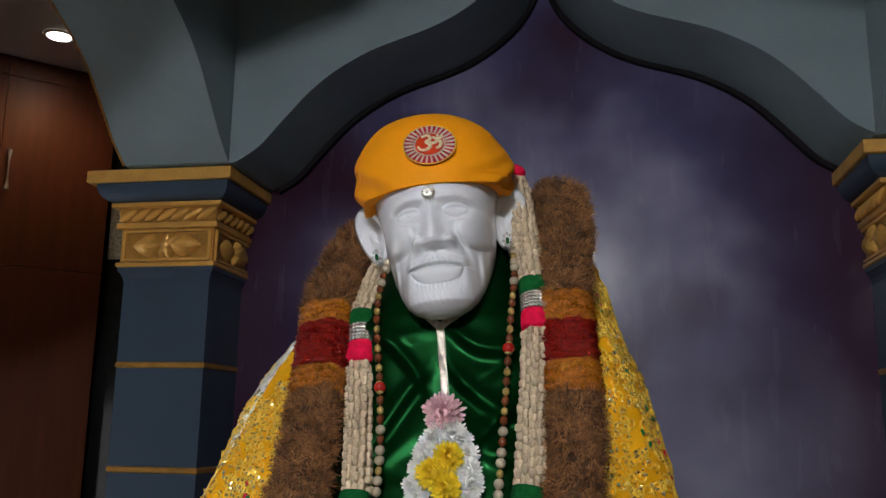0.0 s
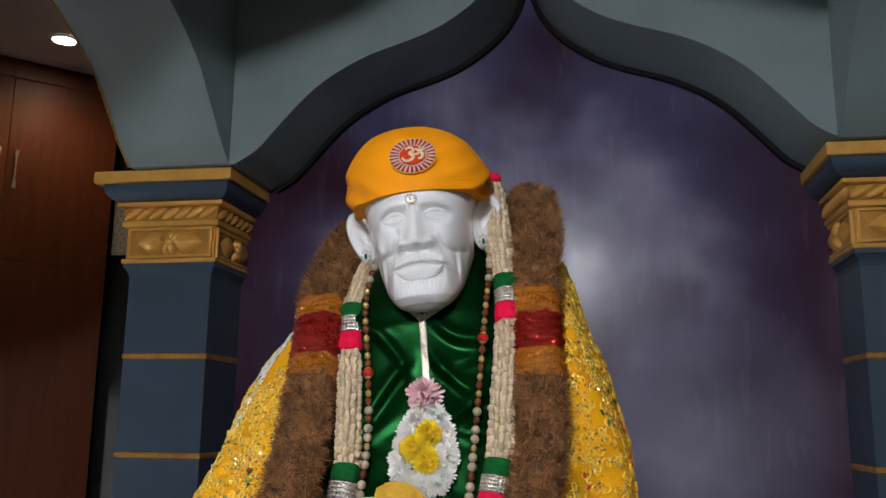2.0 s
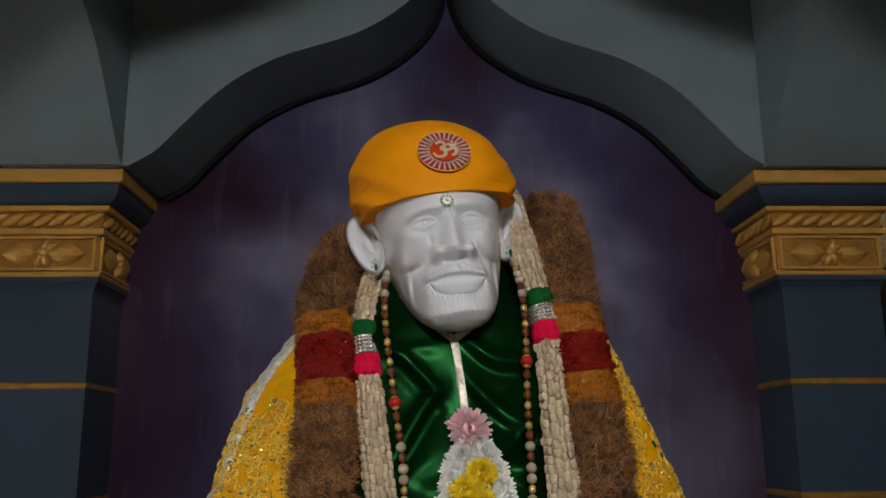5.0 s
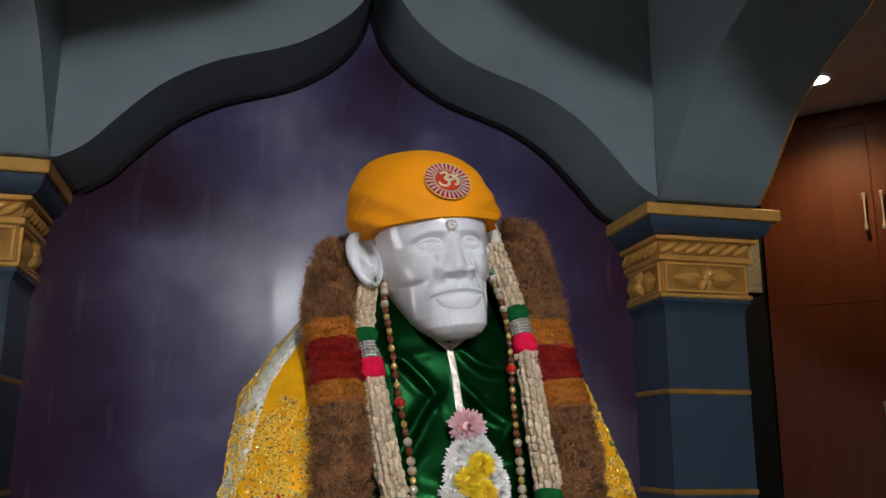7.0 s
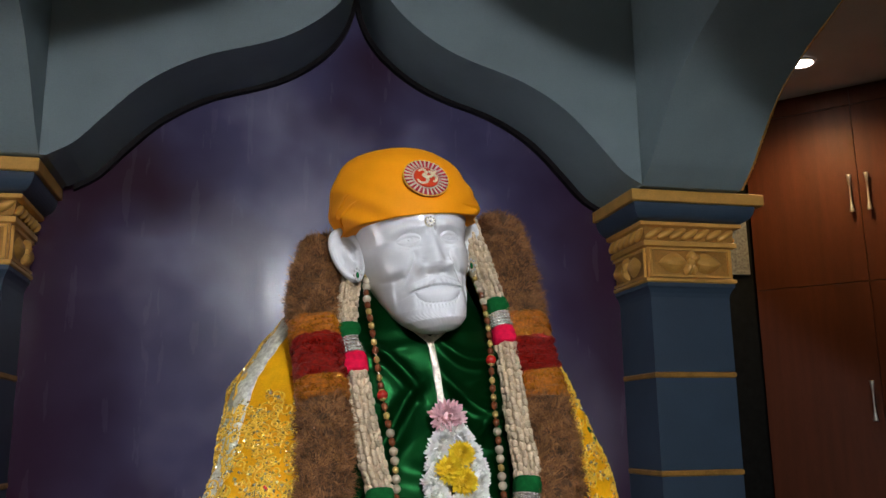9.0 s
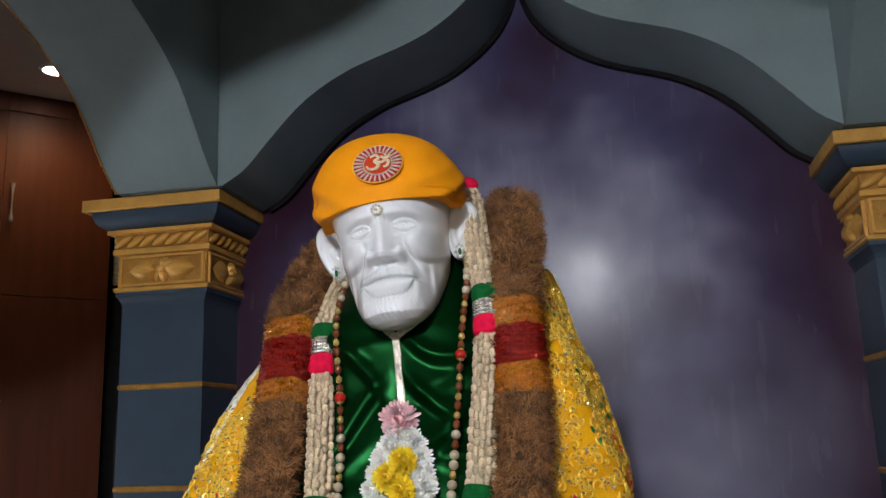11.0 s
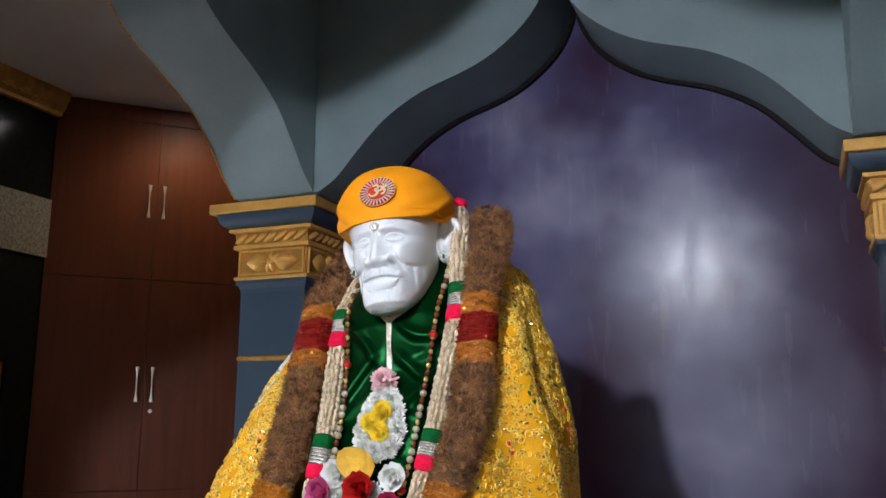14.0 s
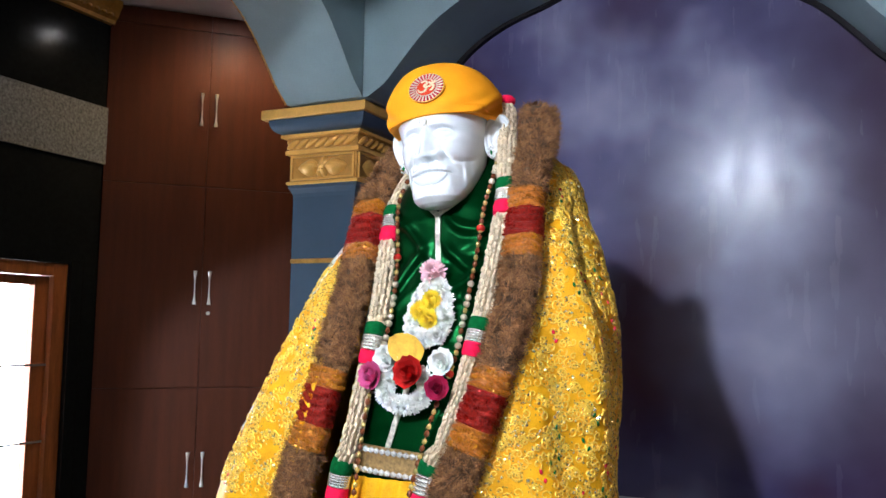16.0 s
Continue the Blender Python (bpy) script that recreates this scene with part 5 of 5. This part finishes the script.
gold_bead, pearl_bead, brown_bead, red_bead = ball("gold_bead", 0.0078, GOLD_METAL, 1.25, 1), ball("pearl_bead", 0.0098, PEARL), ball("brown_bead", 0.0084, BROWN_BEAD, 1.35, 1), ball("red_bead", 0.0125, RED_BEAD, 0.95)
cap_mesh = ball("gold_cap", 0.0088, GOLD_METAL, 0.5, 1)
for path in (BEADS_L, BEADS_R):
    ob = tagged(new("bead_necklace"), "long bead necklace of gold, pearl, brown and red beads", "necklace", "bead necklaces")
    cord = part("cord", path.skin(bmesh.new(), 0, path.len[-1], 0.0018, 0.0018, 60, None, 6), BROWN_BEAD, ob)
    s, k = 0.004, 0
    reds = [path.where(z) for z in ((1.638, 1.3) if path is BEADS_L else (1.71, 1.31))]
    while s < path.len[-1]:
        p, t, o, e = path.at(s)
        if reds and s > reds[0] - 0.006:
            me, name, step = red_bead, "red_bead", 0.026
            reds.pop(0)
        else:
            pearls = (s < 0.14 or 0.44 < s < 0.66)
            if pearls and k % 3 != 2:
                me, name, step = pearl_bead, "pearl_bead", 0.0195
            elif k % 2:
                me, name, step = brown_bead, "brown_bead", 0.021
            else:
                me, name, step = gold_bead, "gold_bead", 0.0185
        p = Vector((p.x, min(p.y, robe_front(p.x, p.z) - 0.014), p.z))
        at = Matrix.Translation(p) @ t.to_track_quat("Z", "Y").to_matrix().to_4x4()
        bead = piece(name, me, ob, at)
        if me is red_bead:
            for end in (-1, 1):
                piece("gold_cap", cap_mesh, bead, pose(0, 0, end * 0.0095))
        s += step
        k += 1

# ---- flowers pinned on the robe ----


def petal(bm, m, length, wide, curl, cup, steps=5, across=4, notch=0.0, blunt=False):
    rows = []
    for i in range(steps + 1):
        u = i / steps
        w = wide * (math.sin(math.pi * (0.08 + 0.78 * u)) ** 0.55 if blunt else math.sin(math.pi * (0.12 + 0.8 * u)) ** 0.7)
        row = []
        for j in range(across + 1):
            v = 2 * j / across - 1
            row.append(tuple(m @ Vector((v * w, length * u * (1 - notch * (1 - abs(v)) * u), curl * u * u * length + cup * v * v * w))))
        rows.append(row)
    grid(bm, rows)


def rose(ob, mat, r, rng):
    """Broad cupped petals, each of its own, under one flower."""
    for count, size, lift, wide in ((6, 1.0, 18, 0.52), (6, 0.9, 36, 0.5), (5, 0.78, 54, 0.44), (4, 0.64, 68, 0.36), (3, 0.52, 80, 0.28)):
        bm = bmesh.new()
        petal(bm, Matrix.Identity(4), r * size, r * wide, 0.3, 0.35, 7, 6, 0.05, True)
        me = mesh_of("petal", bm, mat, True)
        for i in range(count):
            a = 360 * (i + rng.uniform(-0.15, 0.15)) / count + lift * 5
            piece("petal", me, ob, pose(0, 0, 0, 0, 0, a) @ pose(0, 0.04 * r, 0, lift + rng.uniform(-6, 6), 0, 0))


def bloom(r, rng):
    """Narrow petals over a dome round the z axis."""
    bm = bmesh.new()
    bmesh.ops.create_icosphere(bm, subdivisions=2, radius=0.66 * r, matrix=Matrix.Diagonal((1, 1, 0.85, 1)))
    for count, size, lift in ((22, 1.0, 4), (24, 0.99, 20), (22, 0.97, 36), (18, 0.95, 51), (13, 0.92, 66), (6, 0.9, 80)):
        for i in range(count):
            a = 360 * (i + rng.uniform(-0.25, 0.25)) / count + lift * 3
            petal(bm, pose(0, 0, 0, 0, 0, a) @ pose(0, 0, 0, lift + rng.uniform(-7, 7), 0, 0) @ pose(0, 0.42 * r, 0), r * (size * rng.uniform(0.86, 1.08) - 0.42), r * 0.1, 0.1, 0.6, 4, 2)
    return bm


def petal_material(name, colour, dark=0.8):
    m = material(name, colour, 0.6, dark=dark, scale=40, fine=200, bump=0.15, island=0.12)
    m.node_tree.nodes["Principled BSDF"].inputs["Subsurface Weight"].default_value = 0.1
    m.node_tree.nodes["Principled BSDF"].inputs["Subsurface Radius"].default_value = (0.01, 0.008, 0.006)
    return m


P_WHITE = petal_material("white_petal", (0.93, 0.93, 0.88), 0.93)
P_YELLOW = petal_material("yellow_petal", (0.95, 0.7, 0.03), 0.9)
P_PINK = petal_material("pale_pink_petal", (0.84, 0.55, 0.57), 0.85)
P_AMBER = petal_material("amber_yellow_petal", (0.88, 0.52, 0.06), 0.8)
P_ROSE = petal_material("rose_pink_petal", (0.62, 0.1, 0.26))
P_MAGENTA = petal_material("magenta_petal", (0.42, 0.012, 0.07))
P_RED = petal_material("red_petal", (0.55, 0.012, 0.008))


def flower(name, kind, mat, x, y, z, r, label, group="", dx=0.0, dz=0.15):
    frng = random.Random(round(x * 1000) + round(z * 1000))
    if kind == "rose":
        ob = new(name)
        rose(ob, mat, r, frng)
    else:
        ob = new(name)
        tagged(part("petals", bloom(r, frng), mat, ob, smooth=True), kind="stuff")
    ob.matrix_world = Matrix.Translation((x, y, z)) @ Vector((dx, -1, dz)).to_track_quat("Z", "Y").to_matrix().to_4x4() @ pose(0, 0, 0, 0, 0, frng.uniform(0, 360))
    return tagged(ob, label, "flower", group)


def on_robe(x, z, off):
    return robe_front(x, z) - off


flower("pink_flower", "mum", P_PINK, -0.012, on_robe(-0.012, 1.565, 0.022), 1.568, 0.043, "pale pink artificial chrysanthemum pinned on the robe")
for x, z in ((0.006, 1.492), (-0.022, 1.464), (0.006, 1.44)):
    flower("yellow_flower", "mum", P_YELLOW, x, on_robe(x, z, 0.04), z, 0.031, "bright yellow chrysanthemum in the flower cluster", "yellow chrysanthemums")
frng = random.Random(3)
spots = [(-0.004 + 0.045 * math.sin(a) * (1.0 - 0.3 * math.cos(a)), 1.462 + 0.078 * math.cos(a)) for a in np.linspace(0, 2 * math.pi, 17, endpoint=False)]
spots += [(0.012, 1.525), (-0.022, 1.52), (-0.005, 1.395), (0.03, 1.405), (-0.04, 1.45), (0.042, 1.45), (0.0, 1.47)]
for x, z in spots:
    flower("white_flower", "mum", P_WHITE, x, on_robe(x, z, 0.016 + frng.uniform(0, 0.008)), z, 0.028, "small white chrysanthemum in the flower cluster", "white chrysanthemums", frng.uniform(-0.4, 0.4), frng.uniform(-0.1, 0.4))
for k in range(17):
    a = math.radians(200 + 250 * k / 16 - 45)
    x, z = -0.035 + 0.062 * math.cos(a), 1.262 + 0.045 * math.sin(a)
    if z < 1.3:
        flower("white_flower", "mum", P_WHITE, x, on_robe(x, z, 0.03 + frng.uniform(0, 0.01)), z, 0.03, "small white chrysanthemum in the flower cluster", "white chrysanthemums", frng.uniform(-0.4, 0.4), frng.uniform(-0.3, 0.3))
flower("white_rose", "rose", P_WHITE, -0.098, on_robe(-0.098, 1.335, 0.035), 1.333, 0.042, "white rose in the flower cluster", "roses")
flower("white_rose", "rose", P_WHITE, 0.062, on_robe(0.062, 1.33, 0.035), 1.328, 0.04, "white rose in the flower cluster", "roses")
flower("pink_rose", "rose", P_ROSE, -0.128, on_robe(-0.128, 1.285, 0.05), 1.287, 0.042, "rose-pink rose in the flower cluster", "roses", -0.2)
flower("red_rose", "rose", P_RED, -0.012, on_robe(-0.012, 1.3, 0.055), 1.3, 0.048, "deep red rose in the flower cluster", "roses")
flower("magenta_rose", "rose", P_MAGENTA, 0.06, on_robe(0.06, 1.262, 0.045), 1.262, 0.037, "dark magenta rose in the flower cluster", "roses", 0.2)
# one broad yellow flower folded over
bm = bmesh.new()
for k in range(7):
    petal(bm, pose(0, 0, 0, 0, 0, -64 + 15 * k) @ pose(0, 0, 0.004 * (k % 2), 18, 0, 0), 0.075, 0.03, 0.2, 0.25, 7, 4)
fy = part("yellow_petal_fan", bm, P_AMBER, smooth=True)
fy.matrix_world = Matrix.Translation((-0.042, on_robe(-0.042, 1.33, 0.045), 1.328)) @ Vector((0.1, -1, 0.3)).to_track_quat("Z", "Y").to_matrix().to_4x4()
tagged(fy, "broad golden yellow flower folded over the roses", "flower")
